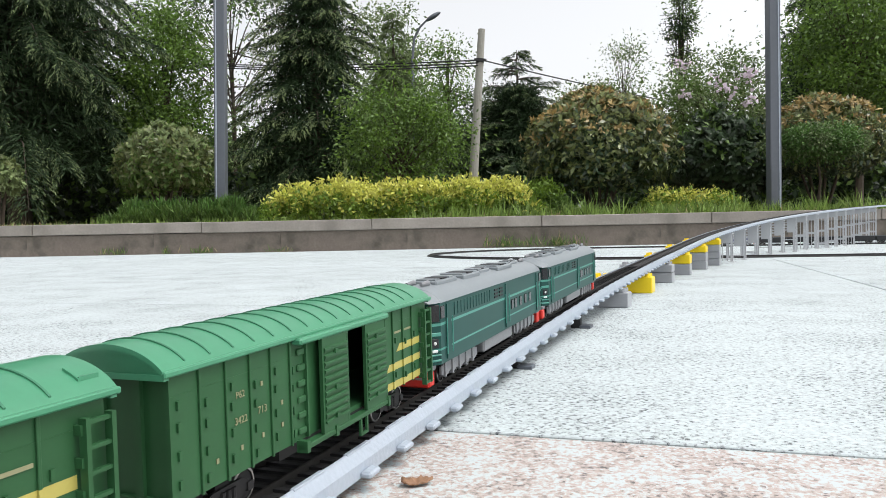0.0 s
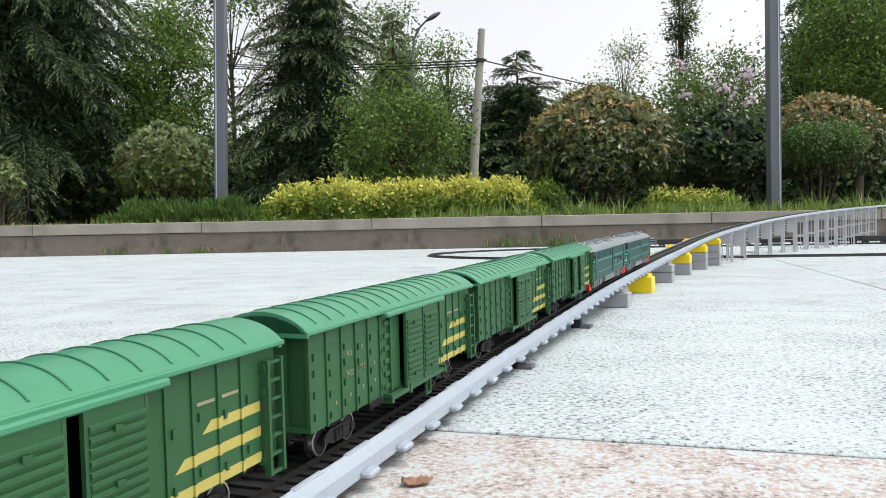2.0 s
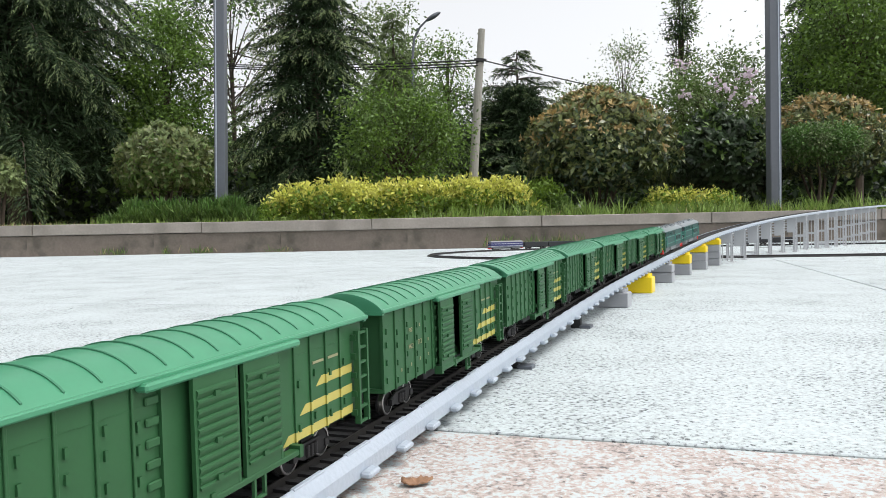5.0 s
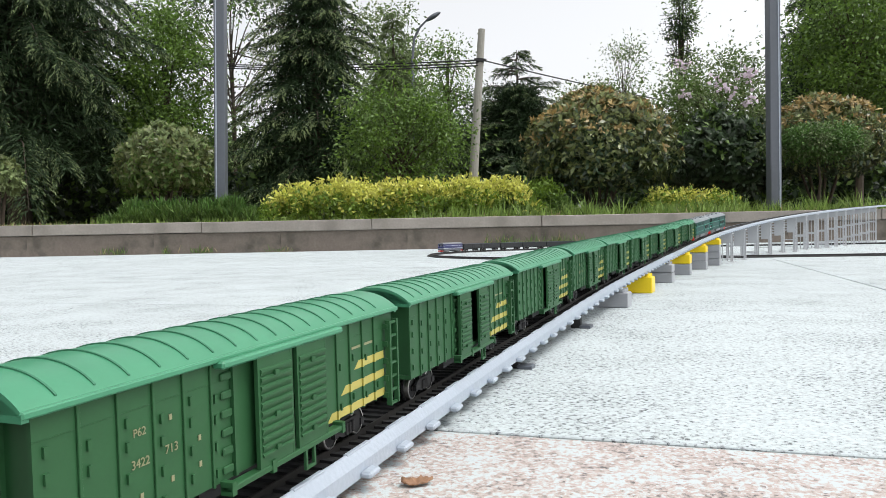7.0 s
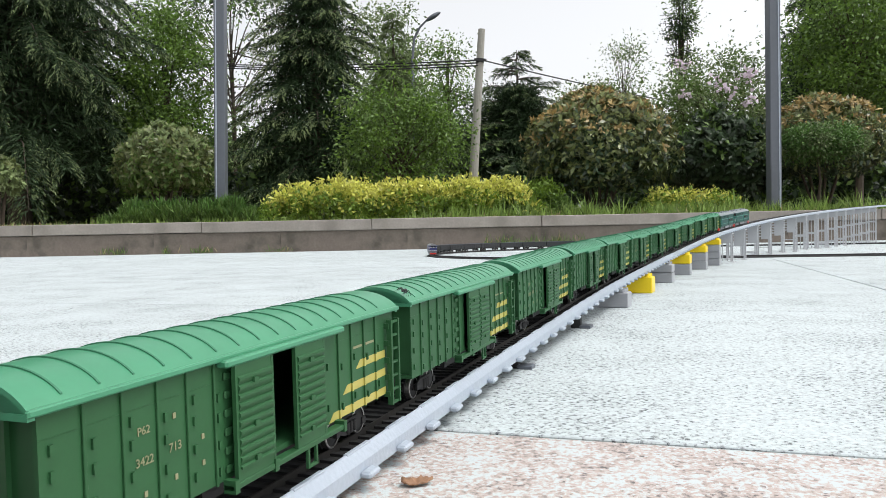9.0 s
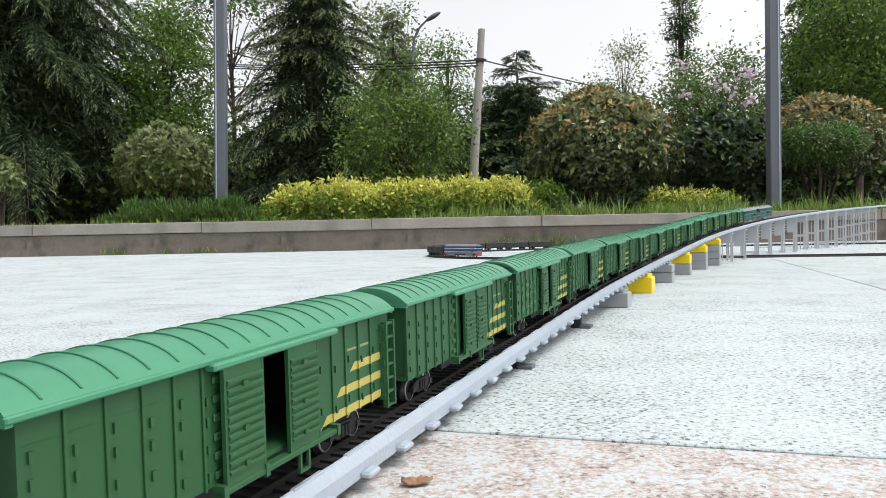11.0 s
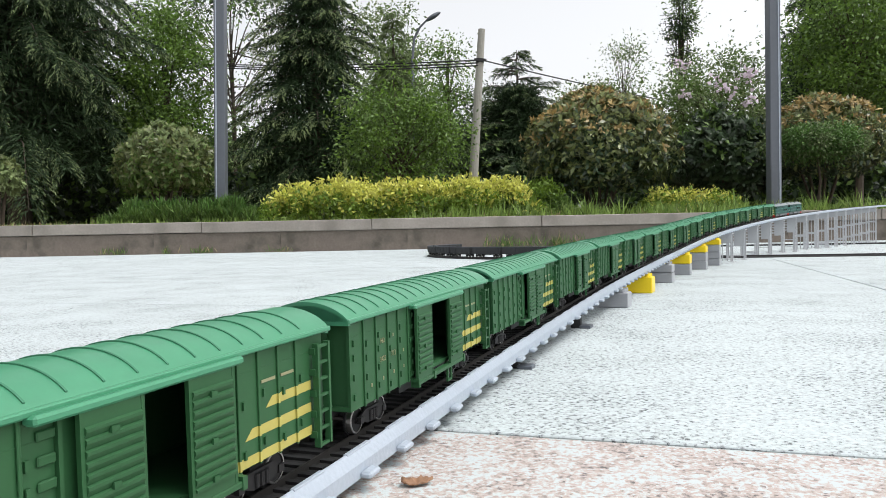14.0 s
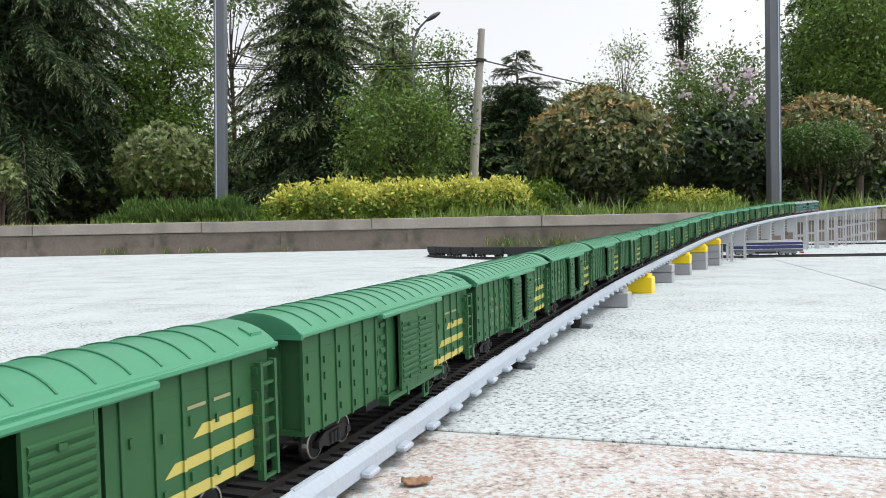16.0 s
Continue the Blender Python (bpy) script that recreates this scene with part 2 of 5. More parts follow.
def sweep(name, fn, s_list, section, material):
    """A closed cross-section (side, up) carried along a line."""
    k, vs, fs = len(section), [], []
    for s in s_list:
        vs += [tuple(fn(s, a, b)) for a, b in section]
    for i in range(len(s_list) - 1):
        for j in range(k):
            fs.append((i * k + j, i * k + (j + 1) % k, (i + 1) * k + (j + 1) % k, (i + 1) * k + j))
    me = bpy.data.meshes.new(name)
    me.from_pydata(vs, [], fs + [tuple(range(k)), tuple(range((len(s_list) - 1) * k, len(s_list) * k))][:2])
    bm = bmesh.new()
    bm.from_mesh(me)
    bmesh.ops.recalc_face_normals(bm, faces=bm.faces[:])
    bm.to_mesh(me)
    bm.free()
    me.materials.append(material)
    return me


# ---- ground and planter wall ----
def flat(name, x0, x1, y0, y1, z, material, label, category):
    bm = bmesh.new()
    bmesh.ops.create_grid(bm, x_segments=24, y_segments=24, size=1.0, matrix=Matrix.LocRotScale(((x0 + x1) / 2, (y0 + y1) / 2, z), None, ((x1 - x0) / 2, (y1 - y0) / 2, 1)))
    return tagged(new(name, data_of(name, bm, material)), label, category, kind="structure")


flat("ground", -400, 400, -400, 400, -0.006, M["joint"], "dark packed bed under granite paving", "ground")
WALL_Y, WALL_TOP = 5.2, 0.222
bed = bmesh.new()
bmesh.ops.create_grid(bed, x_segments=60, y_segments=60, size=1.0, matrix=Matrix.LocRotScale((0, WALL_Y + 20.2, 0.19), None, (30, 20, 1)))
for v in bed.verts:
    v.co.z += 0.03 * noise.noise(v.co * 0.9)
tagged(new("planting_bed", data_of("planting_bed", bed, M["earth"])), "dark earth of the raised planting bed", "soil", kind="structure")


def planter_wall():
    w = thing("planter_wall", "low weathered stone planter wall with pale cap stones", "wall", pose(0, WALL_Y, 0), kind="structure")
    bm = bmesh.new()
    box(bm, -9, 9, 0.03, 0.2, -0.03, WALL_TOP - 0.08)
    part("core", bm, M["wall"], w)
    bm = bmesh.new()
    box(bm, -0.4502, 0.4502, 0, 0.029, -0.03, WALL_TOP - 0.078, 0.0012)
    panel = data_of("stone_panel", bm, M["wall"])
    bm = bmesh.new()
    box(bm, -0.598, 0.598, -0.028, 0.22, 0, 0.076, 0.004)
    cap = data_of("cap_stone", bm, M["cap"])
    r = random.Random(3)
    for i in range(-10, 10):
        part("stone_panel", panel, None, w, at=pose(i * 0.901 + 0.2, r.uniform(-0.0008, 0.0008), 0))
    for i in range(-7, 8):
        part("cap_stone", cap, None, w, at=pose(i * 1.2 + 0.1, r.uniform(-0.004, 0.004), WALL_TOP - 0.076 + r.uniform(-0.002, 0.002), 0, 0, r.uniform(-0.15, 0.15)))


planter_wall()


# ---- raised line: bed, rails, edging, lugs, sleepers ----
def raised_line():
    t = thing("model_railway_track", "black model railway track with silver plastic edging climbing a ramp", "railway track")
    ss = [-5.9 + 0.05 * i for i in range(120)] + [0.1 + 0.04 * i for i in range(143)]
    part("track_bed", sweep("track_bed", line, ss, [(-0.0165, -0.0105), (0.0165, -0.0105), (0.0165, -0.0026), (-0.0165, -0.0026)], M["ballast"]), None, t)
    for a in (-1, 1):
        part("rail", sweep("rail", line, ss, [(a * 0.0083, -0.0027), (a * 0.0094, -0.0027), (a * 0.0092, 0.0), (a * 0.0083, 0.0)], M["rail"]), None, t)
        part("edging", sweep("edging", line, ss, [(a * 0.0166, -0.0107), (a * 0.0204, -0.0107), (a * 0.0203, -0.0052), (a * 0.0198, -0.0043), (a * 0.0179, -0.0016), (a * 0.0172, -0.0010), (a * 0.0166, -0.0010)],
                             M["silver"]), None, t, "silver plastic edge strip")
    bm = bmesh.new()
    box(bm, -0.0044, 0.0044, 0.0, 0.0046, -0.0107, -0.0081, 0.0008)
    lug = data_of("lug", bm, M["silver"])
    bm = bmesh.new()
    box(bm, -0.0095, 0.0095, 0, 0.0020, -0.0032, -0.0007, 0.0003)
    clip = data_of("edge_tooth", bm, M["silver"])
    bm = bmesh.new()
    box(bm, -0.0014, 0.0014, -0.0145, 0.0145, -0.0028, -0.0016)
    sleeper = data_of("sleeper", bm, M["black"])

    def put(name, me, s, side):
        p, q = line(s, side), line(s + 0.01, side)
        h, g = math.atan2(q.y - p.y, q.x - p.x), math.asin((q.z - p.z) / (q - p).length)
        part(name, me, None, t, at=Matrix.Translation(p) @ Matrix.Rotation(h + (math.pi if side > 0 else 0), 4, "Z") @ Matrix.Rotation(g * (-1 if side < 0 else 1), 4, "Y"))
    for i in range(95):
        put("lug", lug, 0.10 + 0.0325 * i, 0.0203)
    for i in range(40):
        put("edge_tooth", clip, 0.08 + 0.036 * i, 0.0158)
    for i in range(160):
        put("sleeper", sleeper, 0.05 + 0.0075 * i, 0.0)
    return t


raised_line()


def ground_loop():
    t = thing("model_railway_loop", "black model railway loop lying flat on the paving", "railway track")
    ss = [-3.4 + 0.1 * i for i in range(34)] + [0.06 * i for i in range(42)] + [2.52 + 0.1 * i for i in range(34)]
    part("track_bed", sweep("loop_bed", loop_at, ss, [(-0.020, -0.009), (0.020, -0.009), (0.0155, -0.0035), (-0.0155, -0.0035)], M["ballast"]), None, t)
    for a in (-1, 1):
        part("rail", sweep("loop_rail", loop_at, ss, [(a * 0.0083, -0.0037), (a * 0.0094, -0.0037), (a * 0.0092, 0.0), (a * 0.0083, 0.0)], M["rail"]), None, t)


ground_loop()


# ---- supports under the ramp ----
def stack(s, bottom_top):
    """Toy bricks lying across under the track; the uppermost may be yellow."""
    p = line(s)
    h = float(np.interp(s, LS, LH)) - math.pi / 2
    top = p.z - 0.0108
    n = max(1, round((top - 0.0035) / 0.0195))
    hb = top / n
    m = Matrix.Translation((p.x, p.y, 0)) @ Matrix.Rotation(h, 4, "Z")
    for i in range(n):
        col = bottom_top[0] if i < n - 1 else bottom_top[1]
        word = "yellow" if col == "brickyellow" else "grey"
        b = thing("toy_brick", f"{word} plastic toy building brick propping the ramp", "toy brick", m @ Matrix.Translation((0, 0, i * hb)), "ramp bricks")
        bm = bmesh.new()
        last = i == n - 1
        ht = hb - (0.0046 if last else 0.0)
        box(bm, -0.0644, 0.031, -0.0158, 0.0158, 0.0003, ht - 0.0002, 0.0012)
        part("brick_body", bm, M[col], b)
        if last:
            for x in (-0.0565, -0.0406, -0.0247, -0.0088, 0.0071, 0.0232):
                for y in (-0.0079, 0.0079):
                    bm = bmesh.new()
                    tube(bm, (x, y, ht - 0.0006), (x, y, ht + 0.0045), 0.0048, 0.0046, 16)
                    part("stud", bm, M[col], b)


for s_, cols in ((1.03, ("brickgrey", "brickgrey")), (1.275, ("brickgrey", "brickyellow")), (1.53, ("brickgrey", "brickgrey")), (1.79, ("brickgrey", "brickyellow")),
                 (2.05, ("brickgrey", "brickyellow")), (2.28, ("brickgrey", "brickyellow"))):
    stack(along(s_), cols)


def wedge(s, size):
    p = line(s, 0.0196)
    w = thing("shim", "small dark plastic shim pushed under the track edge", "shim", Matrix.Translation((p.x, p.y, 0)) @ Matrix.Rotation(float(np.interp(s, LS, LH)) + math.pi, 4, "Z"), "track shims")
    bm = bmesh.new()
    box(bm, -size * 0.6, size * 0.6, -0.016, -0.006, 0.0002, p.z - 0.0109, 0.0006)
    part("shim_body", bm, M["coal"], w)
    bm = bmesh.new()
    box(bm, -size * 1.1, size * 0.9, -0.007, 0.004, 0.0, 0.0032, 0.0006)
    part("shim_plate", bm, M["post"], w)


wedge(along(0.555), 0.005)
wedge(along(0.80), 0.008)


def pier(s, solid):
    p = line(s)
    h = float(np.interp(s, LS, LH)) - math.pi / 2
    top = p.z - 0.011
    t = thing("viaduct_pier", "silver-grey plastic viaduct pier with latticed legs" if not solid else "silver-grey plastic viaduct pier with a louvred upper panel", "pier",
              Matrix.Translation((p.x, p.y, 0)) @ Matrix.Rotation(h, 4, "Z"), "viaduct piers")
    up = top - 0.003
    for x in (-0.026, 0.026):
        for y in (-0.012, 0.012):
            bm = bmesh.new()
            box(bm, x - 0.0019, x + 0.0019, y - 0.0019, y + 0.0019, 0.003, top)
            part("leg", bm, M["piergrey"], t)
        bm = bmesh.new()
        box(bm, x - 0.009, x + 0.009, -0.022, 0.022, 0, 0.003, 0.0008)
        part("foot", bm, M["piergrey"], t)
    bm = bmesh.new()
    box(bm, -0.030, 0.030, -0.016, 0.016, up, top)
    part("head_plate", bm, M["piergrey"], t)
    if solid:
        low = up - min(0.058, up * 0.55)
        bm = bmesh.new()
        box(bm, -0.004, 0.0240, -0.0138, -0.0118, low, up)
        part("panel", bm, M["piergrey"], t)
        z = up - 0.006
        while z > low:
            bm = bmesh.new()
            box(bm, -0.0240, -0.004, -0.0138, -0.0118, z - 0.0022, z + 0.0022)
            part("louvre", bm, M["piergrey"], t)
            z -= 0.0105
    else:
        low = up - 0.026
        bm = bmesh.new()
        box(bm, -0.0240, 0.0240, -0.0138, -0.0118, low, up)
        part("panel", bm, M["piergrey"], t)
        for x in (-0.013, 0.0, 0.013):
            bm = bmesh.new()
            box(bm, x - 0.0012, x + 0.0012, -0.0013, 0.0013, 0.003, low)
            part("slat", bm, M["piergrey"], t)
    z = low - (0.03 if solid else 0.058)
    while z > 0.012:
        for y in (-0.012, 0.012):
            bm = bmesh.new()
            box(bm, -0.0240, 0.0240, y - 0.0016, y + 0.0016, z - (0.0016 if solid else 0.005), z + (0.0016 if solid else 0.005))
            part("crossbar", bm, M["piergrey"], t)
        z -= 0.03 if solid else 0.062


for k_ in range(15):
    pier(along(2.5126 + 0.2303 * k_), 0 < k_ < 6)


# ---- green covered wagons ----
# where the two door leaves of each wagon stand, in millimetres from its rear end
DOORS = [(75.5, 108), (78.4, 97.1), (80.5, 100.4), (79.8, 102.6), (78.4, 107.5), (64.6, 95.6), (78, 99), (66, 99), (77.5, 98.6), (79, 98.5), (65.7, 96.5), (77, 98), (65.5, 97),
         (79.6, 101.2), (64, 107.3), (72.5, 106), (78.4, 97.2), (62.5, 91.5), (78, 97), (78, 99), (70, 99), (78, 97)]
ROOF_0, ROOF_L, HALF_W, PITCH = 0.0028, 0.1799, 0.0165, 0.1915


def bow(a, r):
    """A point (y, z) of the arched roof at angle a, raised by r."""
    return (0.018 * math.sin(radians(a)) / math.sin(radians(62)), r + 0.0478 + 0.0068 * (math.cos(radians(a)) - math.cos(radians(62))) / (1 - math.cos(radians(62))))


RIBS = [17.0, 28.0, 39.2, 49.8, 60.6, 119.2, 129.8, 139.7, 150.0, 160.1]
W = {}


def text_mesh(word, size, material):
    """Raised lettering from the built-in font, standing in the xz plane, one material."""
    cu = bpy.data.curves.new("lettering", "FONT")
    cu.body, cu.size, cu.extrude, cu.align_x = word, size, 0.00008, "CENTER"
    tmp = bpy.data.objects.new("tmp", cu)
    scene.collection.objects.link(tmp)
    bpy.context.view_layer.update()
    me = bpy.data.meshes.new_from_object(tmp.evaluated_get(bpy.context.evaluated_depsgraph_get()))
    bpy.data.objects.remove(tmp)
    me.transform(Matrix.Rotation(math.pi / 2, 4, "X"))
    me.materials.clear()
    me.materials.append(material)
    return me


def wagon_meshes():
    x0, x1, w, zb, zt = 0.0058, 0.177, HALF_W, 0.0132, 0.0482
    th = 0.0012
    bm = bmesh.new()
    box(bm, x0, x1, -w, w, zb, zb + 0.0018)
    W["floor"] = data_of("floor", bm, M["green"])
    bm = bmesh.new()
    box(bm, x0, x1, w - th, w, zb + 0.0018, zt)
    W["far_side"] = data_of("side_wall", bm, M["green"])
    bm = bmesh.new()
    box(bm, 0, th, -w + th, w - th, zb + 0.0018, zt)
    W["end_wall"] = data_of("end_wall", bm, M["green"])
    bm = bmesh.new()
    z1 = zb + 0.0018
    prism(bm, [(x0, z1), (0.081, z1), (0.081, 0.0455), (0.1145, 0.0455), (0.1145, z1), (x1, z1), (x1, zt), (x0, zt)], "y", -w, -w + th)
    W["body"] = data_of("side_wall", bm, M["green"])
    bm = bmesh.new()
    prism(bm, [bow(a, 0) for a in range(-62, 63, 4)] + [(0.0172, 0.0467)] + [bow(a, -0.0013) for a in range(60, -61, -4)] + [(-0.0172, 0.0467)], "x", ROOF_0, ROOF_L)
    for f in bm.faces:
        f.smooth = abs(f.normal.x) < 0.5 and f.normal.z > 0.3
    bmesh.ops.split_edges(bm, edges=list({e for f in bm.faces if not f.smooth for e in f.edges}))
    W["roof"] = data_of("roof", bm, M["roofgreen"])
    bm = bmesh.new()
    prism(bm, [bow(a, -0.0012) for a in range(-58, 59, 4)] + [(0.0165, 0.0468), (-0.0165, 0.0468)], "x", 0.0, 0.0012)
    W["gable"] = data_of("gable", bm, M["green"])
    bm = bmesh.new()
    box(bm, -0.0008, 0.0010, -0.0180, 0.0180, 0.0460, 0.0475)
    W["end_tie"] = data_of("end_tie", bm, M["roofgreen"])
    bm = bmesh.new()
    out = [bow(a, 0.0004) for a in range(-54, 55, 6)]
    ins = [bow(a, -0.0015) for a in range(-54, 55, 6)]
    prism(bm, out + ins[::-1], "x", -0.00028, 0.00028)
    W["roof_rib"] = data_of("roof_rib", bm, M["rib"])
    bm = bmesh.new()
    prism(bm, [bow(a, 0.0006) for a in range(-46, -29, 4)] + [bow(a, -0.0005) for a in range(-30, -47, -4)], "x", -0.0004, 0.0004)
    W["roof_step0"] = data_of("roof_step", bm, M["roofgreen"])
    bm = bmesh.new()
    y_, z_ = bow(-44, 0)
    box(bm, -0.0026, 0.0026, y_ - 0.0005, y_ + 0.0005, z_ - 0.0006, z_ + 0.0007)
    W["roof_step1"] = data_of("roof_step", bm, M["roofgreen"])
    bm = bmesh.new()
    box(bm, ROOF_0 - 0.0003, ROOF_L + 0.0005, -0.0186, -0.0172, 0.0466, 0.0483, 0.0004)
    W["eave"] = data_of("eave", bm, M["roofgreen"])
    bm = bmesh.new()
    box(bm, -0.00045, 0.00045, -0.0007, 0.0, 0.0128, 0.0466, 0.00015)
    W["side_rib"] = data_of("side_rib", bm, M["green"])
    bm = bmesh.new()
    box(bm, -0.0005, 0.0005, -0.0007, 0.0, -0.0012, 0.0012)
    W["latch"] = data_of("latch", bm, M["green"])
    bm = bmesh.new()
    edge = [(0.0, 0.0125), (-0.0012, 0.0125), (-0.0012, 0.0160)]
    for i in range(11):
        z = 0.0152 + i * 0.0025
        edge += [(-0.0019, z + 0.0005), (-0.0019, z + 0.0012), (-0.0012, z + 0.0016)]
    prism(bm, edge + [(-0.0012, 0.0450), (0.0, 0.0450)], "x", 0.0011, 0.0174)
    for a in (0.0, 0.0174):
        box(bm, a, a + 0.0011, -0.0013, 0.0, 0.0125, 0.0450)
    W["door"] = data_of("door", bm, M["green"])
    bm = bmesh.new()
    prism(bm, [(-0.0012, 0.0008), (-0.0012, -0.0008), (0.0010, -0.0005), (0.0010, 0.0005)], "y", -0.0010, 0.0)
    W["bolt"] = data_of("bolt", bm, M["green"])
    bm = bmesh.new()
    box(bm, 0.0615, 0.1285, -0.0206, -0.0166, 0.0450, 0.0472, 0.0006)
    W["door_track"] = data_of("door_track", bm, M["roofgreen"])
    bm = bmesh.new()
    box(bm, 0.0635, 0.128, -0.0202, -0.0165, 0.0106, 0.0124, 0.0003)
    for x in (0.0645, 0.084, 0.127):
        box(bm, x - 0.001, x + 0.001, -0.0205, -0.0165, 0.0098, 0.0136)
    W["door_sill"] = data_of("door_sill", bm, M["green"])
    bm = bmesh.new()
    for x in (0.1025, 0.1075):
        box(bm, x - 0.0005, x + 0.0005, -0.0202, -0.0192, 0.0052, 0.0108)
    box(bm, 0.1020, 0.1080, -0.0202, -0.0192, 0.0044, 0.0054)
    W["stirrup"] = data_of("stirrup", bm, M["green"])
    bm = bmesh.new()
    for x in (0.1714, 0.1783):
        box(bm, x - 0.0006, x + 0.0006, -0.0196, -0.0174, 0.0088, 0.0436)
    for i in range(7):
        box(bm, 0.1714, 0.1783, -0.0192, -0.0180, 0.0088 + i * 0.00555, 0.0097 + i * 0.00555)
    for z in (0.012, 0.019, 0.026, 0.033, 0.040):
        box(bm, 0.1702, 0.1712, -0.0186, -0.0160, z, z + 0.0022)
    W["ladder"] = data_of("ladder", bm, M["green"])
    for i, (a, b, z) in enumerate(((0.1435, 0.1692, 0.0285), (0.1328, 0.1692, 0.0211), (0.1222, 0.1692, 0.0134))):
        bm = bmesh.new()
        prism(bm, [(a, z), (b, z), (b, z + 0.0030), (a + 0.0036, z + 0.0030)], "y", -HALF_W - 0.00008, -HALF_W + 0.0001)
        for x in RIBS:
            x /= 1000
            if a + 0.0034 < x < b:
                box(bm, x - 0.00048, x + 0.00048, -HALF_W - 0.00073, -HALF_W, z, z + 0.0030)
        W["stripe%d" % i] = data_of("stripe", bm, M["yellow"])
    bm = bmesh.new()
    for i in range(6):
        box(bm, 0.0645, 0.0690, -0.0173, -0.0165, 0.0150 + i * 0.0052, 0.0172 + i * 0.0052, 0.0003)
    box(bm, 0.0690, 0.0700, -0.0178, -0.0165, 0.0135, 0.0464)
    W["door_jamb"] = data_of("door_jamb", bm, M["green"])
    for key, a, b in (("belt0", x0, 0.0640), ("belt1", 0.1290, 0.1695)):
        bm = bmesh.new()
        box(bm, a, b, -0.01662, -0.0164, 0.0409, 0.0412)
        W[key] = data_of("belt_ridge", bm, M["green"])
    bm = bmesh.new()
    for y in (-0.006, 0.006):
        box(bm, -0.0012, 0, y - 0.0012, y + 0.0012, zb, 0.046)
    W["end_post"] = data_of("end_post", bm, M["green"])
    bm = bmesh.new()
    box(bm, 0.010, 0.170, -0.004, 0.004, 0.0085, 0.0132)
    box(bm, 0.06, 0.12, -0.012, 0.012, 0.0075, 0.0131)
    W["underframe"] = data_of("underframe", bm, M["black"])
    bm = bmesh.new()
    for y in (-0.0118, 0.0108):
        prism(bm, [(-0.0120, 0.0050), (-0.0085, 0.0046), (-0.0045, 0.0030), (0.0045, 0.0030), (0.0085, 0.0046), (0.0120, 0.0050), (0.0120, 0.0066), (0.0065, 0.0088), (-0.0065, 0.0088), (-0.0120, 0.0066)], "y", y, y + 0.0010)
        for x in (-0.0025, 0.0, 0.0025):
            tube(bm, (x, y - 0.0002, 0.0036), (x, y - 0.0002, 0.0078), 0.0009, 0.0009, 8)
        for x in (-0.0105, 0.0105):
            box(bm, x - 0.0014, x + 0.0014, y - 0.0006, y + 0.0012, 0.0042, 0.0068)
    box(bm, -0.004, 0.004, -0.0106, 0.0106, 0.006, 0.0098)
    W["bogie"] = data_of("bogie_frame", bm, M["black"])
    bm = bmesh.new()
    rings = []
    for y, r in ((0.0018, 0.0), (0.0018, 0.0061), (0.0010, 0.0061), (0.0010, 0.0054), (-0.0012, 0.0054), (-0.0014, 0.0052), (-0.0014, 0.0046), (-0.0009, 0.0044), (-0.0009, 0.0016), (-0.0016, 0.0014), (-0.0016, 0.0)):
        rings.append([bm.verts.new((r * math.cos(2 * math.pi * k / 22), y, r * math.sin(2 * math.pi * k / 22))) for k in range(22 if r else 1)])
    for i, (p, q) in enumerate(zip(rings, rings[1:])):
        for k in range(22):
            f = bm.faces.new([v for v in (p[k % len(p)], p[(k + 1) % len(p)] if len(p) > 1 else None, q[(k + 1) % len(q)] if len(q) > 1 else None, q[k % len(q)]) if v])
            f.material_index = 1 if i in (3, 4, 5) else 0
    bmesh.ops.recalc_face_normals(bm, faces=bm.faces[:])
    W["wheel"] = data_of("wheel", bm, M["black"])
    W["wheel"].materials.append(M["tyre"])
    bm = bmesh.new()
    tube(bm, (0, -0.0118, 0.0), (0, 0.0118, 0.0), 0.0011, 0.0011, 8)
    W["axle"] = data_of("axle", bm, M["wheel"])
    bm = bmesh.new()
    box(bm, -0.006, 0.0, -0.0016, 0.0016, 0.0075, 0.0105, 0.0005)
    W["coupler"] = data_of("coupler", bm, M["black"])
    W["t_type"] = text_mesh("P62", 0.0028, M["letter"])
    W["t_a"] = text_mesh("3422", 0.0030, M["letter"])
    W["t_b"] = text_mesh("713", 0.0032, M["letter"])
    bm = bmesh.new()
    box(bm, -0.0005, 0.0005, -0.0001, 0.0001, 0, 0.0014)
    W["mark"] = data_of("marking", bm, M["letter"])
    bm = bmesh.new()
    box(bm, -0.0036, 0.0036, -0.0001, 0.0001, 0, 0.0009)
    W["bar"] = data_of("marking_bar", bm, M["letter"])


wagon_meshes()


def bogie(parent, x, frame_mesh, axles):
    b = part("bogie", frame_mesh, None, parent, "dark bogie", at=pose(x, 0, 0))
    for a in axles:
        part("axle", W["axle"], None, b, at=pose(a, 0, 0.0054))
        part("wheel", W["wheel"], None, b, "dark wheel with a bright rim", at=pose(a, -0.0085, 0.0054))
        part("wheel", W["wheel"], None, b, "dark wheel with a bright rim", at=pose(a, 0.0085, 0.0054, 0, 0, 180))


